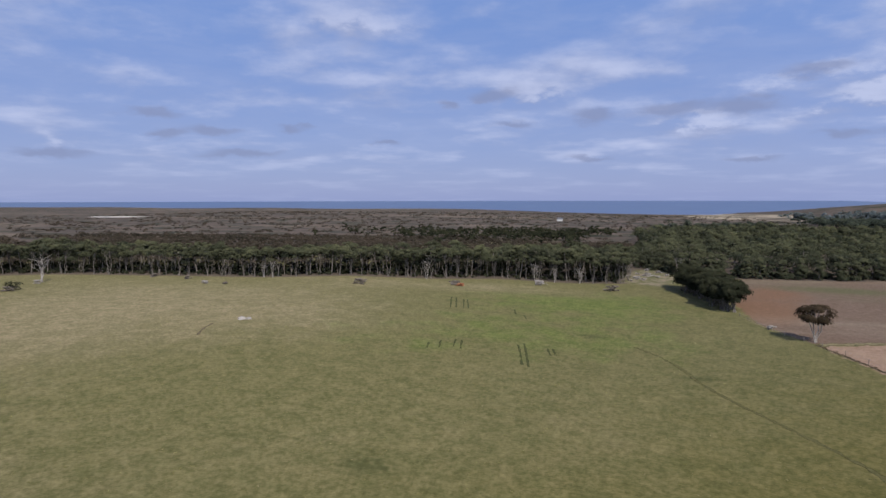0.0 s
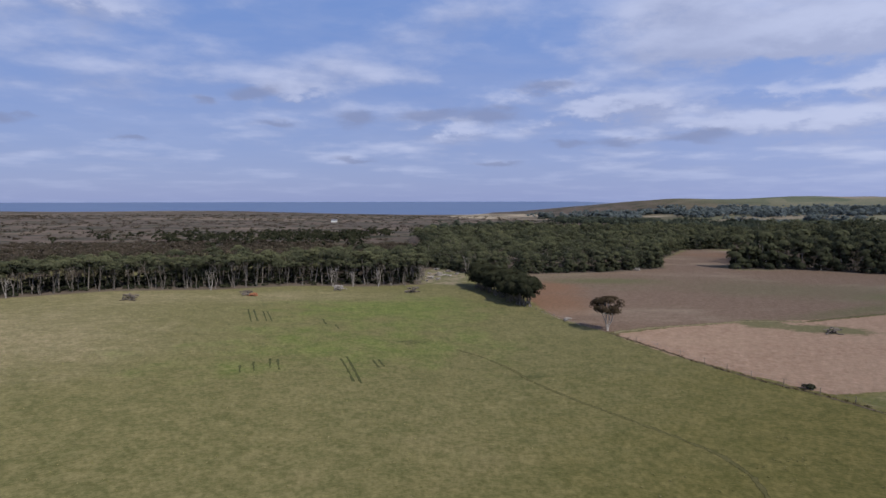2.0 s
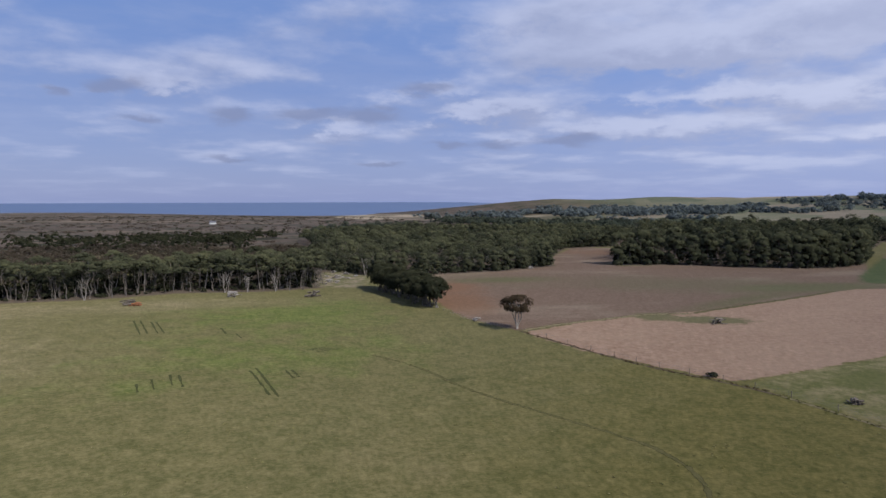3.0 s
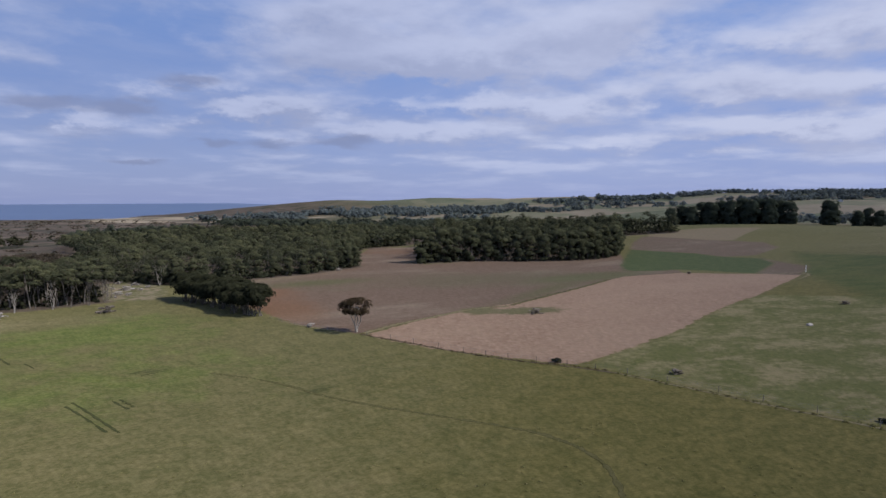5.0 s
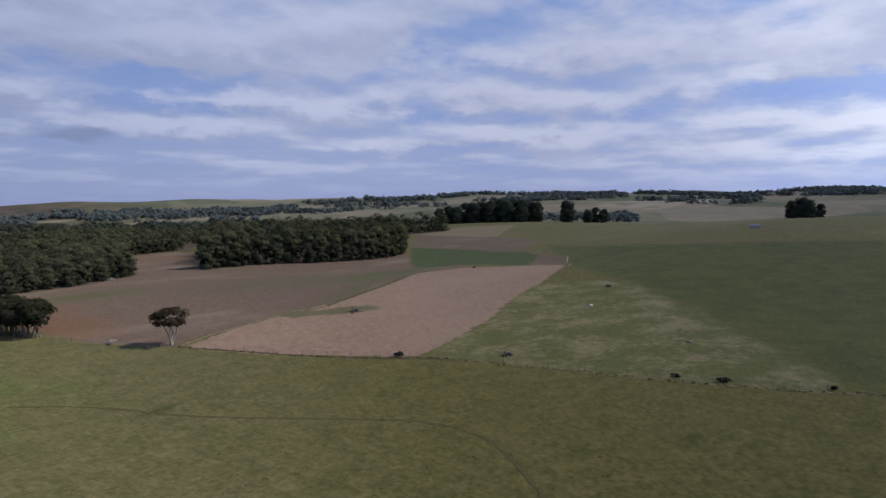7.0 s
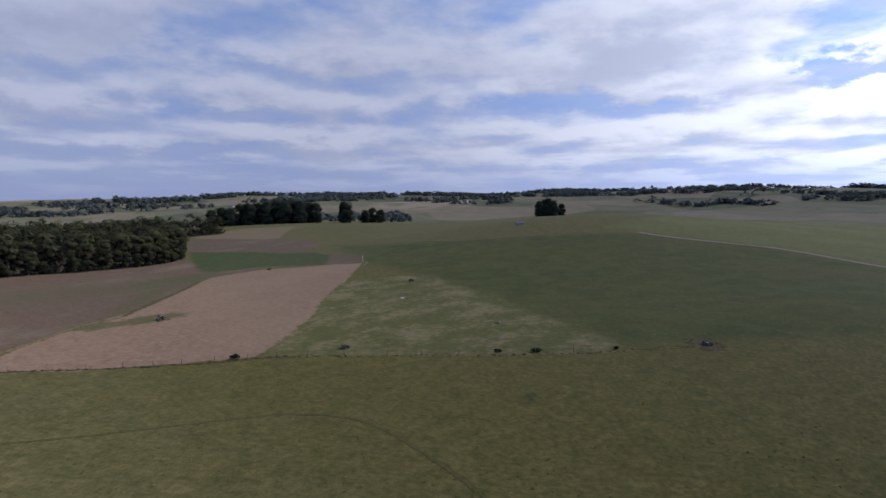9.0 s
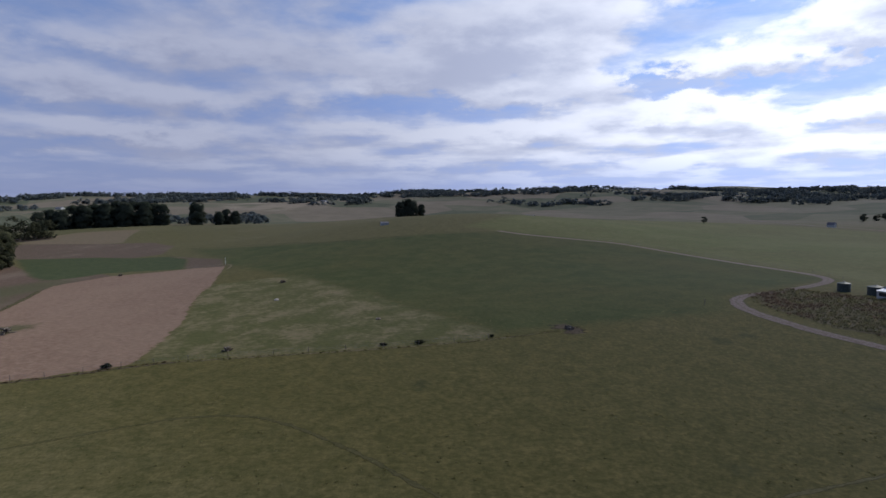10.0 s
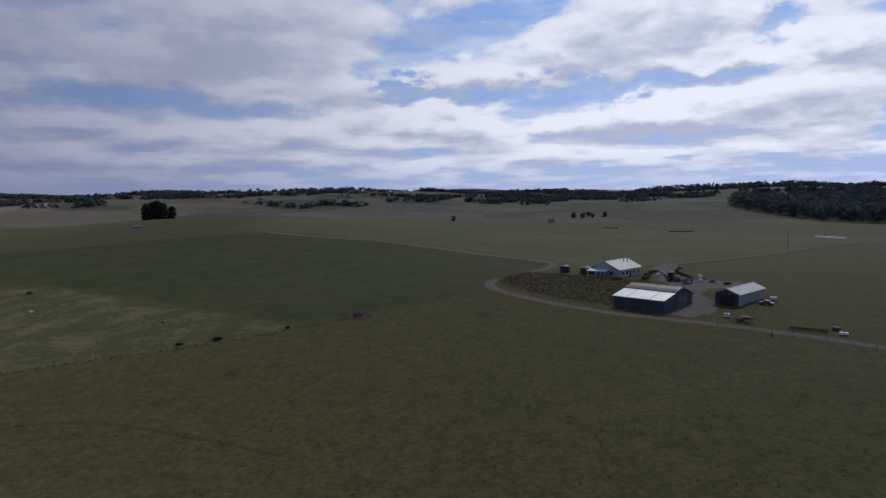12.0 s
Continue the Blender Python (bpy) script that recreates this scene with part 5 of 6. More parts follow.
def gable_building(name, corner, turn, long, deep, eave, ridge, ridge_at, mats, label, category, overhang=0.35, lower=None):
    """Walls and roof on a rectangle: local x along the eaves, local y across, from the corner. mats: front/back wall, gable wall, roof, back roof."""
    th = radians(turn)
    z = min(z_at(corner[0] + math.cos(th) * a - math.sin(th) * b, corner[1] + math.sin(th) * a + math.cos(th) * b) for a in (0, long) for b in (0, deep))
    e = empty(name, corner[0], corner[1], turn, z, label, category)
    wall, gable, roof, back = mats
    yr = deep * ridge_at
    for y0 in (0.0, deep - 0.12):
        part("wall", box(bmesh.new(), 0, y0, -0.5, long, y0 + 0.12, eave), wall, e)
    for x0 in (0.0, long - 0.12):
        bm = bmesh.new()
        pts = [(0.125, -0.5), (deep - 0.125, -0.5), (deep - 0.125, eave), (yr, ridge - 0.03), (0.125, eave)]
        a = [bm.verts.new((x0, p, q)) for p, q in pts]
        b = [bm.verts.new((x0 + 0.12, p, q)) for p, q in pts]
        bm.faces.new(a), bm.faces.new(b[::-1])
        for i in range(5):
            bm.faces.new((a[i], a[(i + 1) % 5], b[(i + 1) % 5], b[i]))
        bmesh.ops.recalc_face_normals(bm, faces=bm.faces)
        part("gable_wall", bm, gable, e)

    def slope(y0, z0, y1, z1, mat, nm, text="", extra=0.0):
        """A ribbed sheet from the eave (y0, z0) to (y1, z1)."""
        bm = bmesh.new()
        n = int((long + 2 * overhang) / 0.38)
        rows = []
        for i in range(n + 1):
            x = -overhang + (long + 2 * overhang) * i / n
            lift = 0.035 * (i % 2) + extra
            rows.append([bm.verts.new((x, y0, z0 + lift)), bm.verts.new((x, y1, z1 + lift)), bm.verts.new((x, y1, z1 + lift - 0.07)), bm.verts.new((x, y0, z0 + lift - 0.07))])
        for p, q in zip(rows, rows[1:]):
            for j in range(4):
                bm.faces.new((p[j], q[j], q[(j + 1) % 4], p[(j + 1) % 4]))
        bm.faces.new(rows[0]), bm.faces.new(rows[-1][::-1])
        bmesh.ops.recalc_face_normals(bm, faces=bm.faces)
        return part(nm, bm, mat, e, text)

    g = (ridge - eave) / yr
    if lower:
        cut, low_mat, low_label = lower
        ym = yr * cut
        slope(-overhang, eave - g * overhang + 0.08, ym, eave + g * ym + 0.08, low_mat, "roof_sheet", low_label)
        slope(ym - 0.1, eave + g * ym + 0.30, yr, ridge + 0.30, roof, "roof_sheet")
        g2 = (ridge + 0.22 - eave) / (deep - yr)
        slope(deep + overhang, eave - g2 * overhang + 0.08, yr, ridge + 0.30, back, "roof_sheet")
    else:
        slope(-overhang, eave - g * overhang + 0.08, yr, ridge + 0.08, roof, "roof_sheet")
        g2 = (ridge - eave) / (deep - yr)
        slope(deep + overhang, eave - g2 * overhang + 0.08, yr, ridge + 0.08, back, "roof_sheet")
    top = ridge + (0.34 if lower else 0.13)
    part("ridge_cap", prism_x(bmesh.new(), [(yr - 0.25, top - 0.09), (yr, top + 0.02), (yr + 0.25, top - 0.09), (yr, top - 0.03)], -overhang, long + overhang), roof, e)
    return e


def prism_x(bm, outline, x0, x1):
    a = [bm.verts.new((x0, y, z)) for y, z in outline]
    b = [bm.verts.new((x1, y, z)) for y, z in outline]
    bm.faces.new(a), bm.faces.new(b[::-1])
    n = len(outline)
    for i in range(n):
        bm.faces.new((a[i], a[(i + 1) % n], b[(i + 1) % n], b[i]))
    bmesh.ops.recalc_face_normals(bm, faces=bm.faces)
    return bm


def window_unit(parent, x0, z0, w, h, y, face=-1, frame_mat=None):
    """A window set 2 cm proud on a wall that faces along -y (face -1) or +y."""
    fm = frame_mat or M_WHITE
    f = bmesh.new()
    for a in ((x0, z0, x0 + 0.07, z0 + h), (x0 + w - 0.07, z0, x0 + w, z0 + h), (x0 + 0.07, z0 + h - 0.07, x0 + w - 0.07, z0 + h), (x0 + 0.07, z0, x0 + w - 0.07, z0 + 0.07)):
        box(f, a[0], min(y, y + face * 0.06), a[1], a[2], max(y, y + face * 0.06), a[3])
    w_ob = part("window", f, fm, parent)
    part("pane", box(bmesh.new(), x0 + 0.07, min(y + face * 0.01, y + face * 0.03), z0 + 0.07, x0 + w - 0.07, max(y + face * 0.01, y + face * 0.03), z0 + h - 0.07), M_GLASS, w_ob, "dark window pane")


# machinery shed: local x runs along its long front, from the east end
U = 19.8
cu, su = math.cos(radians(U)), math.sin(radians(U))


def farm(a, b, origin=(44.5, -57.5)):
    """A place given along (a) and behind (b) the big shed's front, from its west corner."""
    return origin[0] + a * cu + b * su, origin[1] + a * su - b * cu


big = gable_building("machinery_shed", farm(13.1, 0), U + 180, 13.1, 16.0, 3.05, 5.05, 0.62, (M_WALL_DARK, M_WALL_DARK, M_ROOF_GREY, M_ROOF_GREY),
                     "dark slate iron machinery shed with half white roof", "shed", lower=(0.60, M_ROOF_WHITE, "bright white roof sheets"))
for i in range(17):
    x = 0.2 + i * 0.78
    part("roof_vent", prism_x(bmesh.new(), [(6.15, 4.60), (7.55, 4.88), (7.55, 4.98), (6.15, 4.70)], x, x + 0.46), M_SLOT, big, "rusty vent slot along the roof step")
for x in (3.4, 9.6):
    part("roof_seam", prism_x(bmesh.new(), [(-0.33, 3.04), (5.9, 4.30), (5.9, 4.36), (-0.33, 3.10)], x, x + 0.22), M_ROOF_PALE, big, "grey lap strip across the white sheets")
part("roller_door", box(bmesh.new(), 13.1 + 0.005, 8.0, -0.1, 13.1 + 0.05, 12.5, 2.9), M_GREY, big, "grey roller door in the gable")
part("gutter", box(bmesh.new(), -0.3, -0.52, 2.86, 13.4, -0.40, 2.98), M_GREY, big)

# tractor shed
small = gable_building("tractor_shed", (41.0, -78.7), 287.7, 16.0, 6.0, 3.0, 4.2, 0.5, (M_WALL_GREY, M_WALL_DARK, M_ROOF_PALE, M_ROOF_PALE),
                       "grey iron tractor shed with pale gable roof", "shed")
part("sliding_door", box(bmesh.new(), -0.06, 1.2, -0.2, -0.01, 4.6, 2.7), M_DARK, small, "dark sliding door")

# farmhouse
house = gable_building("farmhouse", (90.6, -83.6), 289.7, 14.1, 10.6, 2.8, 5.2, 0.5, (M_WALL_HOUSE, M_WALL_HOUSE, M_ROOF_PALE, M_ROOF_PALE),
                       "white weatherboard farmhouse with pale iron roof", "house")
for x in (1.5, 4.2, 8.6, 11.6):
    window_unit(house, x, 0.95, 1.3, 1.2, 0.0)
part("house_door", box(bmesh.new(), 6.5, -0.05, -0.1, 7.4, -0.01, 2.05, 0.01), M_DARK, house, "dark panelled door")
for y in (2.0, 6.8):
    w_ = part("gable_window", box(bmesh.new(), -0.05, y, 0.9, -0.005, y + 1.6, 2.1), M_WHITE, house)
    part("pane", box(bmesh.new(), -0.06, y + 0.08, 0.98, -0.052, y + 1.52, 2.02), M_GLASS, w_)
bm = bmesh.new()
prism(bm, [(-3.2, 2.25), (0.0, 2.75), (0.0, 2.67), (-3.2, 2.17)], 3.4, 10.4)
part("veranda_roof", bm, M_ROOF_WHITE, house, "pale veranda roof")
part("lean_to", box(bmesh.new(), -3.0, 6.6, -0.4, -0.02, 10.3, 2.15), M_WALL_HOUSE, house, "white lean-to room")
part("pane", box(bmesh.new(), -3.02, 7.2, 0.9, -3.005, 9.7, 1.9), M_GLASS, house, "strip of dark lean-to windows")
for y in (3.5, 5.0):
    part("veranda_post", box(bmesh.new(), -3.1, y, -0.4, -2.98, y + 0.12, 2.2), M_WHITE, house)
for x, y in ((9.0, 3.6), (11.0, 3.4)):
    part("chimney", drum(bmesh.new(), 0.14, 1.3, Matrix.Translation((x, y, 4.8)), 10), M_DARK, house, "dark flue pipe")
bm = drum(bmesh.new(), 0.32, 0.12, pose(12.2, 3.2, 5.1, 60, 0, 20), 14)
part("satellite_dish", bm, M_GREY, house)

# water tanks
for i, (x, y, r, h) in enumerate([(112.5, -78.0, 1.65, 2.3), (105.0, -81.5, 2.0, 2.3)]):
    t = empty("water_tank", x, y, 0, None, "dark green ribbed water tank with domed lid", "water tank", "water tanks by the house")
    bm = drum(bmesh.new(), r, h, Matrix.Translation((0, 0, h / 2)), 28)
    for j in range(1, 6):
        drum(bm, r + 0.04, 0.08, Matrix.Translation((0, 0, h * j / 6)), 28)
    part("tank_body", bm, M_TANK, t)
    part("lid", drum(bmesh.new(), r + 0.05, 0.4, Matrix.Translation((0, 0, h + 0.2)), 28, 0.35), M_TANK, t)
    part("hatch", drum(bmesh.new(), 0.3, 0.12, Matrix.Translation((0, 0, h + 0.44)), 16), M_GREY, t)


def wheel(parent, x, y, r, w):
    t = part("wheel", drum(bmesh.new(), r, w, pose(x, y, r, 90, 0, 0), 20), M_DARK, parent, "black rubber tyre")
    part("rim", drum(bmesh.new(), r * 0.5, w + 0.04, pose(x, y, r, 90, 0, 0), 14), M_GREY, t)
    return t


def tractor(x, y, turn):
    e = empty("tractor", x, y, turn, None, "dark farm tractor with cab and front loader", "tractor")
    part("chassis", box(bmesh.new(), -1.6, -0.35, 0.6, 1.7, 0.35, 1.0, 0.05), M_GREY, e)
    part("bonnet", box(bmesh.new(), 0.1, -0.42, 1.0, 1.8, 0.42, 1.65, 0.12), M_BLUE, e, "navy bonnet")
    cab = part("cab", box(bmesh.new(), -1.35, -0.75, 1.0, 0.1, 0.75, 1.6, 0.06), M_BLUE, e)
    for cx, cy in ((-1.3, -0.7), (-1.3, 0.7), (0.02, -0.7), (0.02, 0.7)):
        part("pillar", box(bmesh.new(), cx - 0.05, cy - 0.05, 1.6, cx + 0.05, cy + 0.05, 2.65), M_DARK, cab)
    part("glass", box(bmesh.new(), -1.25, -0.68, 1.6, 0.0, 0.68, 2.6), M_GLASS, cab, "dark cab glass")
    part("cab_roof", box(bmesh.new(), -1.5, -0.85, 2.65, 0.2, 0.85, 2.85, 0.08), M_GREY, cab)
    for wx, r, w in ((-0.9, 0.85, 0.5), (1.35, 0.55, 0.36)):
        for s in (-1, 1):
            wheel(e, wx, s * 0.95, r, w)
    for s in (-1, 1):
        bm = bmesh.new()
        box(bm, 0.6, s * 0.6 - 0.06, 1.2, 2.6, s * 0.6 + 0.06, 1.38)
        box(bm, 2.5, s * 0.6 - 0.06, 0.3, 2.65, s * 0.6 + 0.06, 1.38)
        part("loader_arm", bm, M_GREY, e)
    part("bucket", prism(bmesh.new(), [(2.6, 0.15), (3.3, 0.1), (3.35, 0.18), (2.75, 0.25), (2.75, 0.75), (2.6, 0.8)], -0.95, 0.95), M_RUST, e)
    part("exhaust", drum(bmesh.new(), 0.05, 1.0, Matrix.Translation((0.9, -0.3, 2.1)), 8), M_DARK, e)
    return e


tractor(78.5, -94.5, 200)


def trailer(x, y, turn, mat, label):
    e = empty("trailer", x, y, turn, None, label, "trailer")
    bm = bmesh.new()
    box(bm, -2, -1, 0.7, 2, 1, 0.78)
    part("bed", bm, M_WOOD, e)
    for a in ((-2, -1, 2, -0.94), (-2, 0.94, 2, 1), (-2, -0.94, -1.94, 0.94), (1.94, -0.94, 2, 0.94)):
        part("side_board", box(bmesh.new(), a[0], a[1], 0.78, a[2], a[3], 1.5), mat, e)
    for s in (-1, 1):
        wheel(e, -0.2, s * 1.12, 0.42, 0.2)
    part("drawbar", box(bmesh.new(), 2.0, -0.06, 0.6, 3.3, 0.06, 0.7), M_GREY, e)
    part("jack", box(bmesh.new(), 3.1, -0.05, 0.0, 3.2, 0.05, 0.6), M_GREY, e)


trailer(73.0, -95.0, 110, M_GREY, "dark steel tip trailer parked in the yard")


def car(x, y, turn, paint, label, ute=False):
    e = empty("car" if not ute else "utility_truck", x, y, turn, None, label, "car")
    prof = [(-2.2, 0.45), (2.2, 0.45), (2.25, 0.85), (1.3, 0.98), (0.6, 1.5), (-1.2 if not ute else -0.4, 1.52), (-1.9 if not ute else -0.6, 1.0), (-2.25, 0.95)]
    bm = prism(bmesh.new(), prof, -0.85, 0.85)
    bmesh.ops.bevel(bm, geom=bm.edges[:], offset=0.06, segments=2, affect="EDGES")
    part("body", bm, paint, e)
    part("windscreen", prism(bmesh.new(), [(1.28, 1.04), (0.68, 1.45), (0.72, 1.48), (1.33, 1.05)], -0.72, 0.72), M_GLASS, e)
    for s in (-1, 1):
        y0 = s * 0.855
        part("side_window", box(bmesh.new(), -0.35 if ute else -1.1, min(y0, y0 + s * 0.01), 1.05, 0.7, max(y0, y0 + s * 0.01), 1.42), M_GLASS, e)
        for wx in (-1.35, 1.4):
            wheel(e, wx, s * 0.8, 0.33, 0.22)
    return e


car(39.5, -86.5, 200, M_BLUE, "dark utility truck parked beside the tractor shed", True).scale = (0.8, 0.8, 0.8)


def implement(x, y, turn, label):
    e = empty("plough_implement", x, y, turn, None, label, "farm implement")
    bm = bmesh.new()
    for yy in (-0.9, 0.0, 0.9):
        box(bm, -2.0, yy - 0.06, 0.75, 1.8, yy + 0.06, 0.88)
    for xx in (-1.9, -0.4, 1.1):
        box(bm, xx - 0.06, -1.1, 0.88, xx + 0.06, 1.1, 1.0)
    part("frame", bm, M_RUST, e)
    for i in range(7):
        part("tine", prism(bmesh.new(), [(-1.8 + i * 0.5, 0.75), (-1.7 + i * 0.5, 0.75), (-1.45 + i * 0.5, 0.1), (-1.2 + i * 0.5, -0.03), (-1.5 + i * 0.5, -0.03)], -0.75 + 0.25 * (i % 7) - 0.04, -0.75 + 0.25 * (i % 7) + 0.04), M_GREY, e)
    for sgn in (-1, 1):
        wheel(e, 0.6, sgn * 1.25, 0.45, 0.22)
    part("drawbar", prism(bmesh.new(), [(1.8, 0.78), (3.0, 0.5), (3.0, 0.4), (1.8, 0.66)], -0.07, 0.07), M_RUST, e)
    part("hopper", prism(bmesh.new(), [(-1.2, 1.0), (0.3, 1.0), (0.4, 1.3), (-1.3, 1.3)], -0.55, 0.55), M_RUST, e, "rusty seed hopper")


implement(29.5, -66.5, 20, "rusty seed drill on the grass by the track")
implement(86.5, -100.5, 75, "rusty old implement beside the house")


def crate(x, y, turn, w, d, h, mat, name, label, category):
    e = empty(name, x, y, turn, None, label, category)
    bm = bmesh.new()
    box(bm, -w / 2, -d / 2, 0.12, w / 2, d / 2, h, 0.04)
    part("tank" if "tank" in name else "case", bm, mat, e)
    for sx in (-1, 1):
        for sy in (-1, 1):
            part("foot", box(bmesh.new(), sx * (w / 2 - 0.12) - 0.06, sy * (d / 2 - 0.12) - 0.06, -0.1, sx * (w / 2 - 0.12) + 0.06, sy * (d / 2 - 0.12) + 0.06, 0.118), M_WOOD, e)
    part("cap", drum(bmesh.new(), 0.16, 0.12, Matrix.Translation((0, 0, h + 0.06)), 12), M_GREY, e)


crate(34.5, -67.0, 20, 1.1, 0.8, 1.0, M_WHITE, "fuel_tank", "white square fuel tank beside the track", "tank")
crate(11.8, -73.5, 30, 1.5, 0.8, 0.6, M_WHITE, "feed_trough", "white plastic feed trough near the track", "trough")
crate(15.0, -76.0, 10, 1.3, 0.9, 0.7, M_RUST, "scrap_bin", "rusty scrap bin in the grass", "bin")
crate(79.0, -106.5, 40, 1.3, 1.0, 1.2, M_WHITE, "liquid_tank", "white plastic tank in the yard", "tank")
crate(74.0, -101.5, 70, 1.2, 1.0, 0.8, M_WHITE, "feed_bin", "white feed bin in the yard", "bin")
crate(88.0, -97.5, 10, 1.6, 1.0, 1.2, M_WHITE, "chest_freezer", "white metal chest near the house", "chest")
crate(42.5, -93.0, 60, 1.6, 1.0, 0.9, M_WHITE, "spray_tank", "small white spray tank beside the tractor shed", "tank")
crate(90.5, -101.0, 50, 1.2, 1.0, 1.4, M_GREY, "metal_bin", "grey steel bin near the house", "bin")


def rough_log(bm_lists, rng, x, y, z, length, r, az, tilt):
    v, f = bm_lists
    way = Vector((math.cos(az) * math.cos(tilt), math.sin(az) * math.cos(tilt), math.sin(tilt)))
    a = Vector((x, y, z)) - way * length / 2
    tube(v, f, bent(rng, a, a + way * length, 5, 0.05), [r * (1 - 0.1 * i) for i in range(5)], 7)


def log_pile(x, y, size, count, seed, mat, label, name="log_pile", category="log pile"):
    """Heaped logs and stumps; each log is a part."""
    rng = random.Random(seed)
    e = empty(name, x, y, rng.uniform(0, 360), None, label, category)
    count = int(count * 1.7)
    for i in range(count):
        v, f = [], []
        L = size * rng.uniform(0.22, 0.62)
        r = rng.uniform(0.09, 0.30)
        rough_log((v, f), rng, rng.gauss(0, 0.24) * size * (1 - 0.5 * i / count), rng.gauss(0, 0.2) * size * (1 - 0.5 * i / count), r * 0.7 + (i / count) * size * 0.28, L, r, rng.uniform(0, 6.28), rng.uniform(-0.15, 0.25))
        me = bpy.data.meshes.new("log")
        me.from_pydata([p[:] for p in v], [], f)
        me.update()
        bm = bmesh.new()
        bm.from_mesh(me)
        bmesh.ops.holes_fill(bm, edges=[g_ for g_ in bm.edges if g_.is_boundary], sides=8)
        bpy.data.meshes.remove(me)
        part("log", bm, mat, e)
    # roots of an upturned stump
    v, f = [], []
    for i in range(6):
        az = i * 1.05
        rough_log((v, f), rng, math.cos(az) * 0.35 * size * 0.4, math.sin(az) * 0.35 * size * 0.4, 0.5 * size * 0.3, size * 0.45, 0.08, az, 0.7)
    me = bpy.data.meshes.new("roots")
    me.from_pydata([p[:] for p in v], [], f)
    me.materials.append(mat)
    ob = new("roots", me)
    ob.parent = e
    return e


log_pile(-88, 210, 6.4, 15, 1, M_LOG, "heap of dark grey logs and stumps in the pasture")
log_pile(-53, 221, 5.6, 12, 2, M_LOG, "heap of dark logs at the pasture's edge")
log_pile(-50.4, 219.5, 3.4, 8, 12, M_RED_WOOD, "heap of orange-brown timber beside the logs")
log_pile(-23, 236, 5.8, 14, 3, M_DEAD, "heap of pale grey logs and branches")
log_pile(5, 230, 6.4, 12, 4, M_LOG, "long heap of dark logs near the wood")
log_pile(-193, 152, 5.5, 12, 5, M_LOG, "heap of fallen dark timber beneath a shrub")
log_pile(-203, 171, 4.0, 6, 6, M_DEAD, "fallen bleached branches below the dead tree", "fallen_branches", "branches")
log_pile(-160, 201, 4.0, 8, 7, M_LOG, "heap of dark stumps at the wood's edge")
log_pile(-178, 203, 4.0, 8, 17, M_LOG, "heap of dark logs at the wood's edge")
log_pile(-143, 190, 3.6, 6, 8, M_DEAD, "scattered pale logs in dry grass")
log_pile(-135, 191, 2.6, 4, 18, M_LOG, "small heap of logs in dry grass")
log_pile(46.8, 172.5, 2.6, 6, 9, M_DEAD, "pale logs lying by the fence")
log_pile(109, 148, 4.6, 11, 10, M_LOG, "grey fallen tree heap on the bare field")
log_pile(80, 82, 2.6, 8, 11, M_LOG, "low heap of grey logs in the rough paddock")
log_pile(247, 184, 3.0, 7, 13, M_LOG, "heap of dark logs between the fields")
log_pile(181, 92, 3.4, 6, 14, M_LOG, "heap of dark branches in the paddock")
log_pile(122, 305, 4.2, 7, 15, M_DEAD, "pale logs at the wood's edge")
log_pile(19, 285, 5.0, 12, 16, M_DEAD, "cleared pale timber in the clearing")
log_pile(14, 272, 4.0, 10, 19, M_DEAD, "cleared pale branches in the clearing")
for i, (x, y) in enumerate([(12, 263), (17, 268), (23, 281), (15, 291), (25, 300), (20, 308), (28, 289), (11, 279)]):
    log_pile(x, y, 2.6 + 0.5 * (i % 3), 5, 30 + i, M_DEAD, "pale cut branches strewn over the clearing", "fallen_branches", "branches")


def boulder(x, y, r, seed, mat, label, name="boulder", squash=0.6):
    bm = bmesh.new()
    bmesh.ops.create_icosphere(bm, subdivisions=3, radius=r)
    for v in bm.verts:
        n = noise.fractal(v.co * (1.3 / r) + Vector((seed, 0, 0)), 0.8, 2.0, 4)
        v.co *= 1 + 0.22 * n
        v.co.z = max(v.co.z * squash, -0.25 * r)
    me = bpy.data.meshes.new(name)
    bm.to_mesh(me)
    bm.free()
    me.materials.append(mat)
    ob = new(name, me)
    ob.matrix_basis = pose(x, y, z_at(x, y) + 0.12 * r, 0, 0, seed * 40)
    return tagged(ob, label, "rock")


boulder(-83.5, 126.8, 0.95, 1, M_STONE, "pale flat stone lying in dry pasture")
boulder(-82.0, 127.6, 0.75, 2, M_STONE, "pale flat stone lying in dry pasture")
boulder(144, 86, 0.8, 3, M_STONE, "pale stone in the rough paddock")
boulder(107, 51, 0.7, 4, M_LOG, "dark stone in the rough paddock")


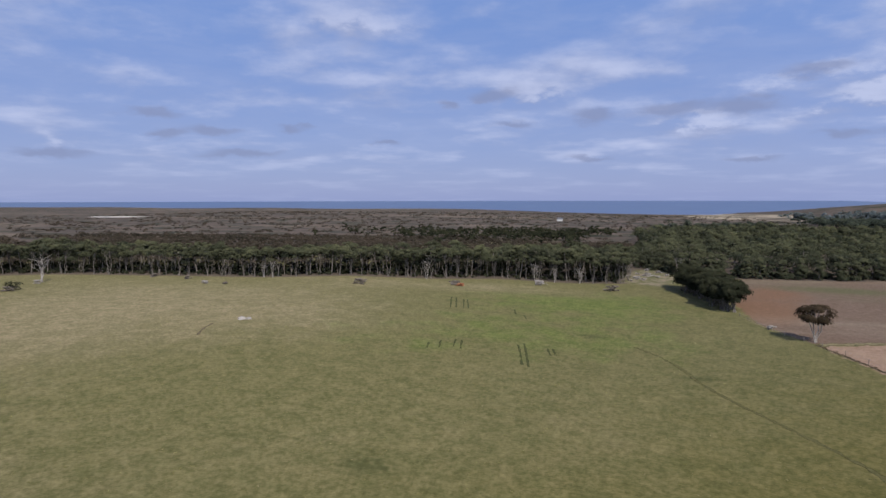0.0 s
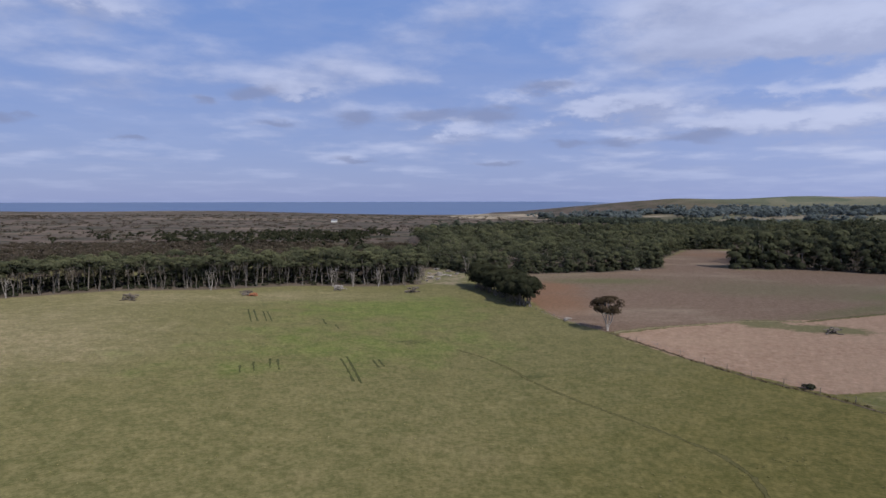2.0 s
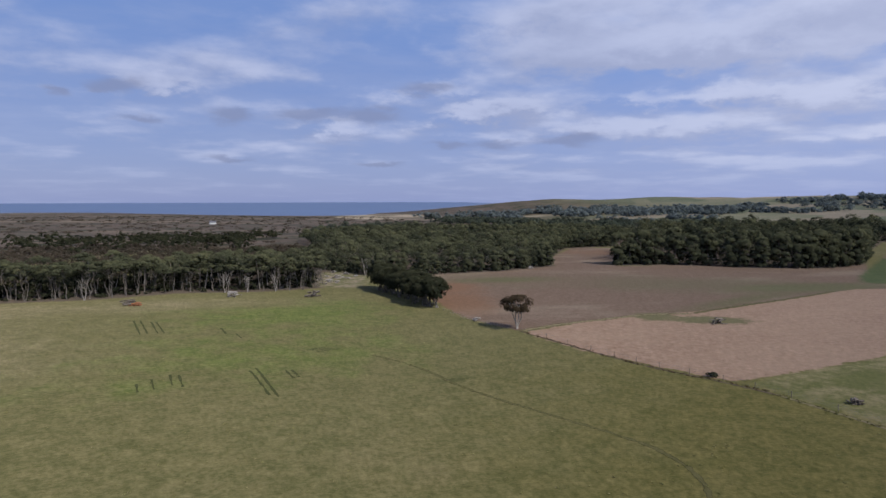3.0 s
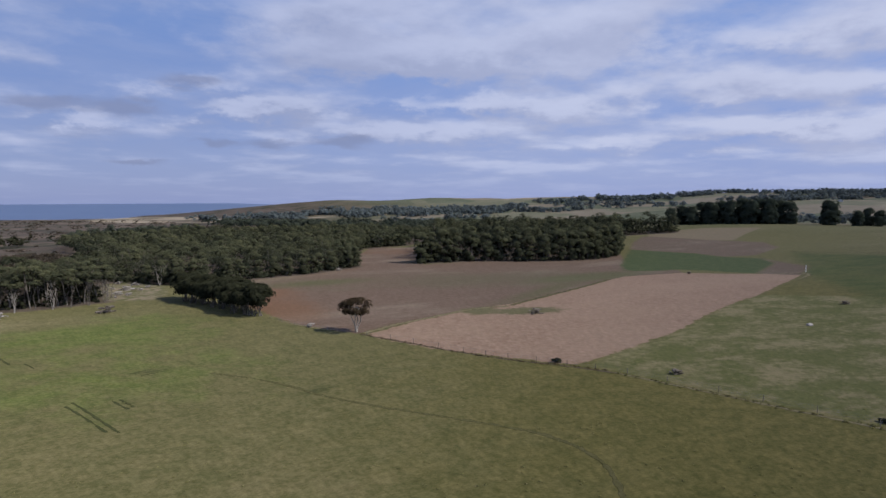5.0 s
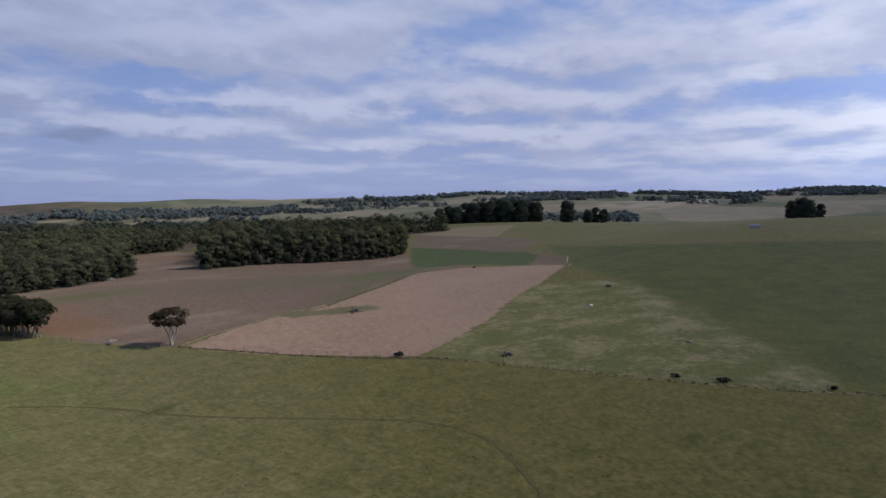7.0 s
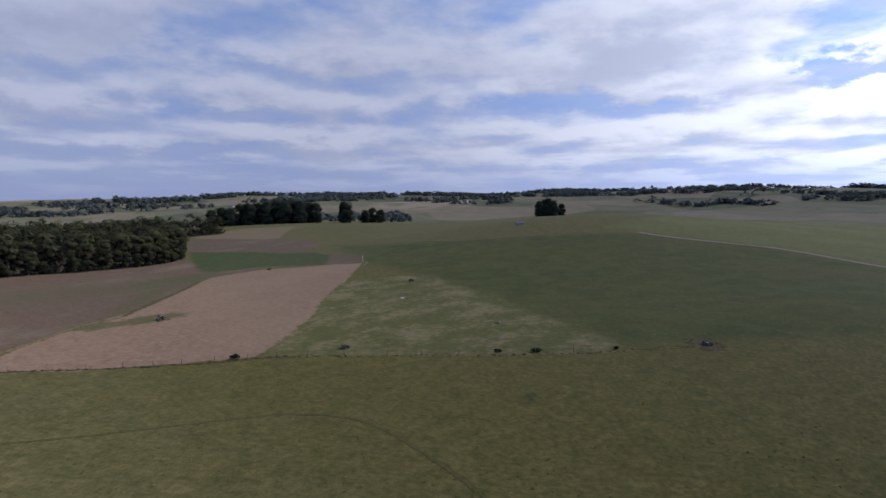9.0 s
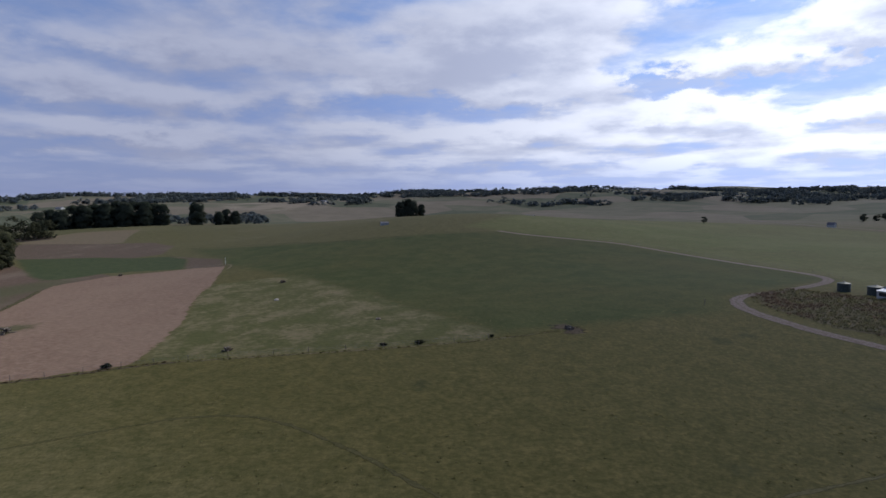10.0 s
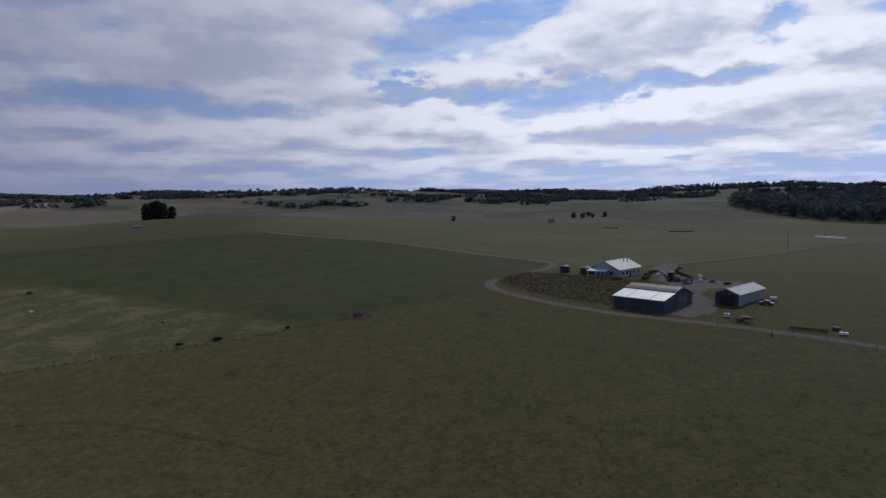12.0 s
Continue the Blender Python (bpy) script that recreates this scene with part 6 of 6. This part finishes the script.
def shrub(x, y, r, h, seed, label, mat=None, name="shrub"):
    nr = np.random.default_rng(seed)
    c = np.stack([nr.uniform(-0.6, 0.6, 9) * r, nr.uniform(-0.6, 0.6, 9) * r, nr.uniform(0.2, 0.75, 9) * h], 1)
    v, q, b = leaf_sprays(nr, c, np.tile([r * 0.5, r * 0.5, h * 0.3], (9, 1)), 44, 0.13 + 0.05 * r)
    v[:, 2] = np.maximum(v[:, 2], 0.0)
    e = empty(name, x, y, 0, None, label, "shrub")
    ob = new("foliage", leaf_mesh("foliage", v, q, b, np.repeat(nr.uniform(0, 1, 9), 44 * 3), mat or M_TEATREE))
    ob.parent = e
    vv, ff = [], []
    rng = random.Random(seed)
    for i in range(4):
        tube(vv, ff, bent(rng, Vector((0, 0, -0.1)), Vector((rng.uniform(-0.5, 0.5) * r, rng.uniform(-0.5, 0.5) * r, h * 0.6)), 4), [0.06, 0.05, 0.04, 0.02], 5)
    me = bpy.data.meshes.new("stems")
    me.from_pydata([p[:] for p in vv], [], ff)
    me.materials.append(M_DARK_BARK)
    st = new("stems", me)
    st.parent = e


shrub(70, 103, 1.2, 0.9, 1, "dark low shrub on the fence bank")
shrub(79, 40, 1.3, 0.7, 2, "dark low shrub on the fence bank")
shrub(79, 48, 0.9, 0.5, 3, "small dark shrub on the fence bank")
shrub(81, 24, 0.6, 0.6, 4, "small dark shrub in the grass")
shrub(-194, 154, 3.0, 3.2, 5, "dark rounded shrub over fallen timber")
for i, (x, y) in enumerate([(86, -90), (89, -94), (93, -99), (95, -103), (84, -88), (64, -75), (62, -78), (87, -80)]):
    shrub(x, y, 1.3, 1.3 + 0.2 * (i % 3), 20 + i, "untidy garden shrub beside the house", M_SHRUB)

# weeds round the house
WEED_EDGE = [(111, -50), (101, -45.5), (90, -44.5), (70, -46.5), (57, -53), (58, -57), (66, -67), (80, -88), (97, -80), (119, -67)]
sx, sy, sd = scatter(WEED_EDGE, 1.2, 91, 0.6)
ragged = sd > 2.2 * np.random.default_rng(94).uniform(0, 1, len(sd)) ** 1.5
sx, sy, sd = sx[ragged], sy[ragged], sd[ragged]
rng_s = np.random.default_rng(92)
stand = np.array([noise.noise(Vector((a * 0.16, b * 0.16, 4.4))) for a, b in zip(sx, sy)]) + 0.012 * (sx - 85) + rng_s.normal(0, 0.14, len(sx))
lean_h = rng_s.uniform(0.15, 0.6, len(sx)) * np.clip(0.5 + sd / 4, 0, 1.2) + 0.5 * np.clip(stand, 0, 1)
for sel, mat, label in ((stand <= 0.26, M_SHRUB, "overgrown green weeds before the house"), (stand > 0.26, M_BROWN_WEED, "dead brown weeds before the house")):
    tagged(woods_mesh("weeds", sx[sel], sy[sel], lean_h[sel], rng_s.uniform(0.5, 1.2, sel.sum()), 93, 3, 15, 0.13, mat, 0.2), label, "weeds", kind="stuff")

# coarse grass on the bank along the fences
for line, mat, seed, label, wide in (([(53.0, 155), (57, 138.5), (60.5, 123.5), (64, 112), (69, 100.5), (72.6, 92)], M_BANK, 181, "coarse brown grass on the fence bank", 0.45),
                                     ([(72.6, 90), (74.4, 71), (76, 48), (79, 25), (83, 8)], M_TUFT, 182, "pale coarse grass along the fence", 0.4),
                                     ([(113, -134), (115.5, -150), (119, -185), (124, -215), (131, -245), (138, -285)], M_RUSH, 183, "coarse green grass along the drive", 0.8)):
    pts = smooth_line(line, 0.45)
    nr = np.random.default_rng(seed)
    pts = pts[nr.uniform(0, 1, len(pts)) < 0.6]
    pts = pts + nr.normal(0, wide, pts.shape)
    c = np.stack([pts[:, 0], pts[:, 1], height(pts[:, 0], pts[:, 1]) + 0.12], 1)
    v, q, b = leaf_sprays(nr, c, nr.uniform(0.25, 0.5, (len(c), 1)) * np.array([[1, 1, 0.4]]), 14, 0.12, 1.4)
    tagged(new("bank_grass", leaf_mesh("bank_grass", v, q, b, np.repeat(nr.uniform(0, 1, len(c)), 42), mat)), label, "grass", kind="stuff")

# low rubble and scrub along the yard's edge
for i, (x, y) in enumerate([(101, -120), (96, -114), (91, -109.5), (86, -106.5), (81, -104.5), (76, -103.5), (71, -103), (66, -103.5), (84, -105.6), (88.5, -108)]):
    shrub(x, y, 0.9 + 0.3 * (i % 3), 0.6 + 0.15 * (i % 2), 60 + i, "low dark scrub along the yard's edge", M_RUSH)

for i, (x, y) in enumerate([(92.5, -96.0), (93.3, -96.6), (84.0, -97.5), (66.0, -84.5), (66.9, -84.2)]):
    d = empty("oil_drum", x, y, i * 40, None, "rusty steel oil drum standing in the yard", "drum", "oil drums in the yard")
    bm = drum(bmesh.new(), 0.29, 0.88, Matrix.Translation((0, 0, 0.44)), 16)
    for h in (0.29, 0.59):
        drum(bm, 0.305, 0.04, Matrix.Translation((0, 0, h)), 16)
    part("drum_body", bm, M_RUST, d)
    part("drum_lid", drum(bmesh.new(), 0.27, 0.02, Matrix.Translation((0, 0, 0.895)), 16), M_GREY, d)

ft = empty("feed_trough", 17.5, -71.0, 28, None, "long low dark timber feed trough beside the track", "trough")
bm = bmesh.new()
for a in ((-3.5, -0.3, 3.5, -0.24), (-3.5, 0.24, 3.5, 0.3), (-3.5, -0.24, -3.44, 0.24), (3.44, -0.24, 3.5, 0.24)):
    box(bm, a[0], a[1], 0.25, a[2], a[3], 0.6)
part("side_board", bm, M_LOG, ft)
part("bottom_board", box(bmesh.new(), -3.44, -0.24, 0.25, 3.44, 0.24, 0.3), M_LOG, ft)
for x in (-3.0, 0.0, 3.0):
    part("leg", box(bmesh.new(), x - 0.06, -0.22, -0.15, x + 0.06, 0.22, 0.248), M_LOG, ft)

# trough in the paddock on trodden earth
tr = empty("water_trough", 84, 6, 15, None, "dark concrete water trough on trodden earth", "trough")
bm = bmesh.new()
for a in ((-1.3, -0.5, 1.3, -0.4), (-1.3, 0.4, 1.3, 0.5), (-1.3, -0.4, -1.2, 0.4), (1.2, -0.4, 1.3, 0.4)):
    box(bm, a[0], a[1], 0.0, a[2], a[3], 0.65)
part("trough_wall", bm, M_LOG, tr)
part("trough_base", box(bmesh.new(), -1.2, -0.4, -0.1, 1.2, 0.4, 0.12), M_LOG, tr)
part("water", box(bmesh.new(), -1.2, -0.4, 0.45, 1.2, 0.4, 0.5), M_GLASS, tr, "dark standing water")

# hut on the ridge
gable_building("field_hut", (377, 62), 100, 5.4, 3.2, 1.8, 2.5, 0.5, (M_WALL_GREY, M_WALL_GREY, M_ROOF_GREY, M_ROOF_GREY), "small grey iron hut on the grassy ridge", "hut")
# far houses; the small one by the road stands in for a truck
for x, y, t, w, d, lab in ((-98, 1007, 10, 9, 5, "white house far off on the heath"),
                           (1120, 10, 60, 22, 12, "pale roofed shed behind the ridge"), (1150, -190, 20, 30, 14, "pale roofed barn on the far slope"),
                           (560, -385, 30, 7, 5, "pale gabled stand-in for a truck beside the far road"), (1300, 800, 70, 16, 10, "pale farmhouse on the far hill"),
                           (1500, 600, 20, 20, 10, "pale farmhouse on the far hill"), (1700, 300, 50, 18, 10, "pale farmhouse on the far hill")):
    gable_building("far_house", (x, y), t, w, d, 3.0, 5.4, 0.5, (M_WALL_HOUSE, M_WALL_HOUSE, M_ROOF_GREY, M_ROOF_GREY), lab, "house")

# wrapped bales in a row
BALE = None
for i in range(16):
    t = i / 15
    x, y = 198 - 28 * t, -337 + 15 * t
    m = pose(x, y, z_at(x, y) + 0.6, 90, 0, -28)
    if BALE is None:
        bm = drum(bmesh.new(), 0.65, 1.3, Matrix(), 18)
        bmesh.ops.bevel(bm, geom=[e_ for e_ in bm.edges if abs(e_.verts[0].co.z - e_.verts[1].co.z) < 0.01], offset=0.1, segments=2, affect="EDGES")
        me = bpy.data.meshes.new("silage_bale")
        bm.to_mesh(me)
        bm.free()
        me.materials.append(M_WHITE)
        BALE = new("silage_bale", me)
        BALE.matrix_basis = m
        tagged(BALE, "round hay bale in white plastic wrap", "bale", "row of bales")
    else:
        copy_thing(BALE, m)


DARK_BALE = None
for x0, y0, x1, y1, n in ((348, -360, 340, -378, 12), (429, -354, 419, -361, 7)):
    for i in range(n):
        t = i / (n - 1)
        x, y = x0 + (x1 - x0) * t, y0 + (y1 - y0) * t
        m = pose(x, y, z_at(x, y) + 0.6, 90, 0, math.degrees(math.atan2(y1 - y0, x1 - x0)) + 90)
        if DARK_BALE is None:
            me = BALE.data.copy()
            me.name = "silage_bale"
            me.materials.clear()
            me.materials.append(M_DARK)
            DARK_BALE = new("silage_bale", me)
            DARK_BALE.matrix_basis = m
            tagged(DARK_BALE, "round bale in black plastic wrap", "bale", "rows of dark bales")
        else:
            copy_thing(DARK_BALE, m)


def marker_post(x, y, tall, mat, label):
    e = empty("marker_post", x, y, 0, None, label, "post")
    part("post", drum(bmesh.new(), 0.11, tall + 0.4, Matrix.Translation((0, 0, tall / 2 - 0.2)), 10, 0.09), mat, e)
    part("cap", drum(bmesh.new(), 0.12, 0.05, Matrix.Translation((0, 0, tall + 0.025)), 10, 0.06), mat, e)


marker_post(266, 140, 3.2, M_WHITE, "pale post at the corner of the field")
marker_post(18, -60.5, 1.0, M_DARK, "dark post beside the track")
marker_post(100.5, -33, 1.5, M_WOOD, "weathered post near the bend of the track")


def power_pole(x, y, turn):
    e = empty("power_pole", x, y, turn, None, "tall weathered timber power pole", "power pole", "power poles")
    part("pole", drum(bmesh.new(), 0.17, 9.6, Matrix.Translation((0, 0, 4.3)), 10, 0.11), M_WOOD, e)
    part("cross_arm", box(bmesh.new(), -0.9, -0.06, 8.4, 0.9, 0.06, 8.55), M_WOOD, e)
    for s in (-0.75, 0.0, 0.75):
        part("insulator", drum(bmesh.new(), 0.05, 0.22, Matrix.Translation((s, 0, 8.66)), 8), M_GREY, e)


power_pole(140, -231, 20)
power_pole(216, -374, 20)

# ---- fences ----


def fence(points, gap, label, name="fence", wires=3, tall=1.15):
    line = smooth_line(points, gap)
    e = empty(name, *line[0], 0, None, label, "fence")
    base = e.matrix_basis.translation
    me = None
    tops = []
    for i, (x, y) in enumerate(line):
        if me is None:
            bm = drum(bmesh.new(), 0.055, tall + 0.3, Matrix.Translation((0, 0, (tall - 0.3) / 2)), 8, 0.045)
            me = bpy.data.meshes.new("post")
            bm.to_mesh(me)
            bm.free()
            me.materials.append(M_WOOD)
        z = z_at(x, y)
        ob = new("post", me)
        ob.parent = e
        ob.matrix_basis = pose(x - base.x, y - base.y, z - base.z, random.uniform(-4, 4), random.uniform(-4, 4), 0)
        tops.append(Vector((x - base.x, y - base.y, z - base.z)))
    for w in range(wires):
        v, f = [], []
        tube(v, f, [t + Vector((0, 0, tall * (0.35 + 0.28 * w))) for t in tops], [0.008] * len(tops), 3)
        wm = bpy.data.meshes.new("wire")
        wm.from_pydata([p[:] for p in v], [], f)
        wm.materials.append(M_GREY)
        ob = new("wire", wm)
        ob.parent = e


FENCE_MAIN = [(42, 190), (46, 171), (53.6, 153), (58, 138), (61.5, 123), (65, 112), (70, 100), (73.5, 88), (75.5, 71), (77, 48), (80, 25)]
fence(FENCE_MAIN, 6.0, "old timber post and wire fence between the fields")
fence([(112, -131), (121, -140), (121, -153), (125.5, -192), (131, -226), (142, -277)], 8.0, "post and wire fence along the drive")
fence([(140, -97), (160, -100), (186, -97.5), (228, -86.5), (258, -72), (276, -56)], 8.0, "post and wire fence along the track")
fence([(30, -59), (16, -64), (2, -67.5), (-25, -78)], 7.0, "post and wire fence along the lower track")
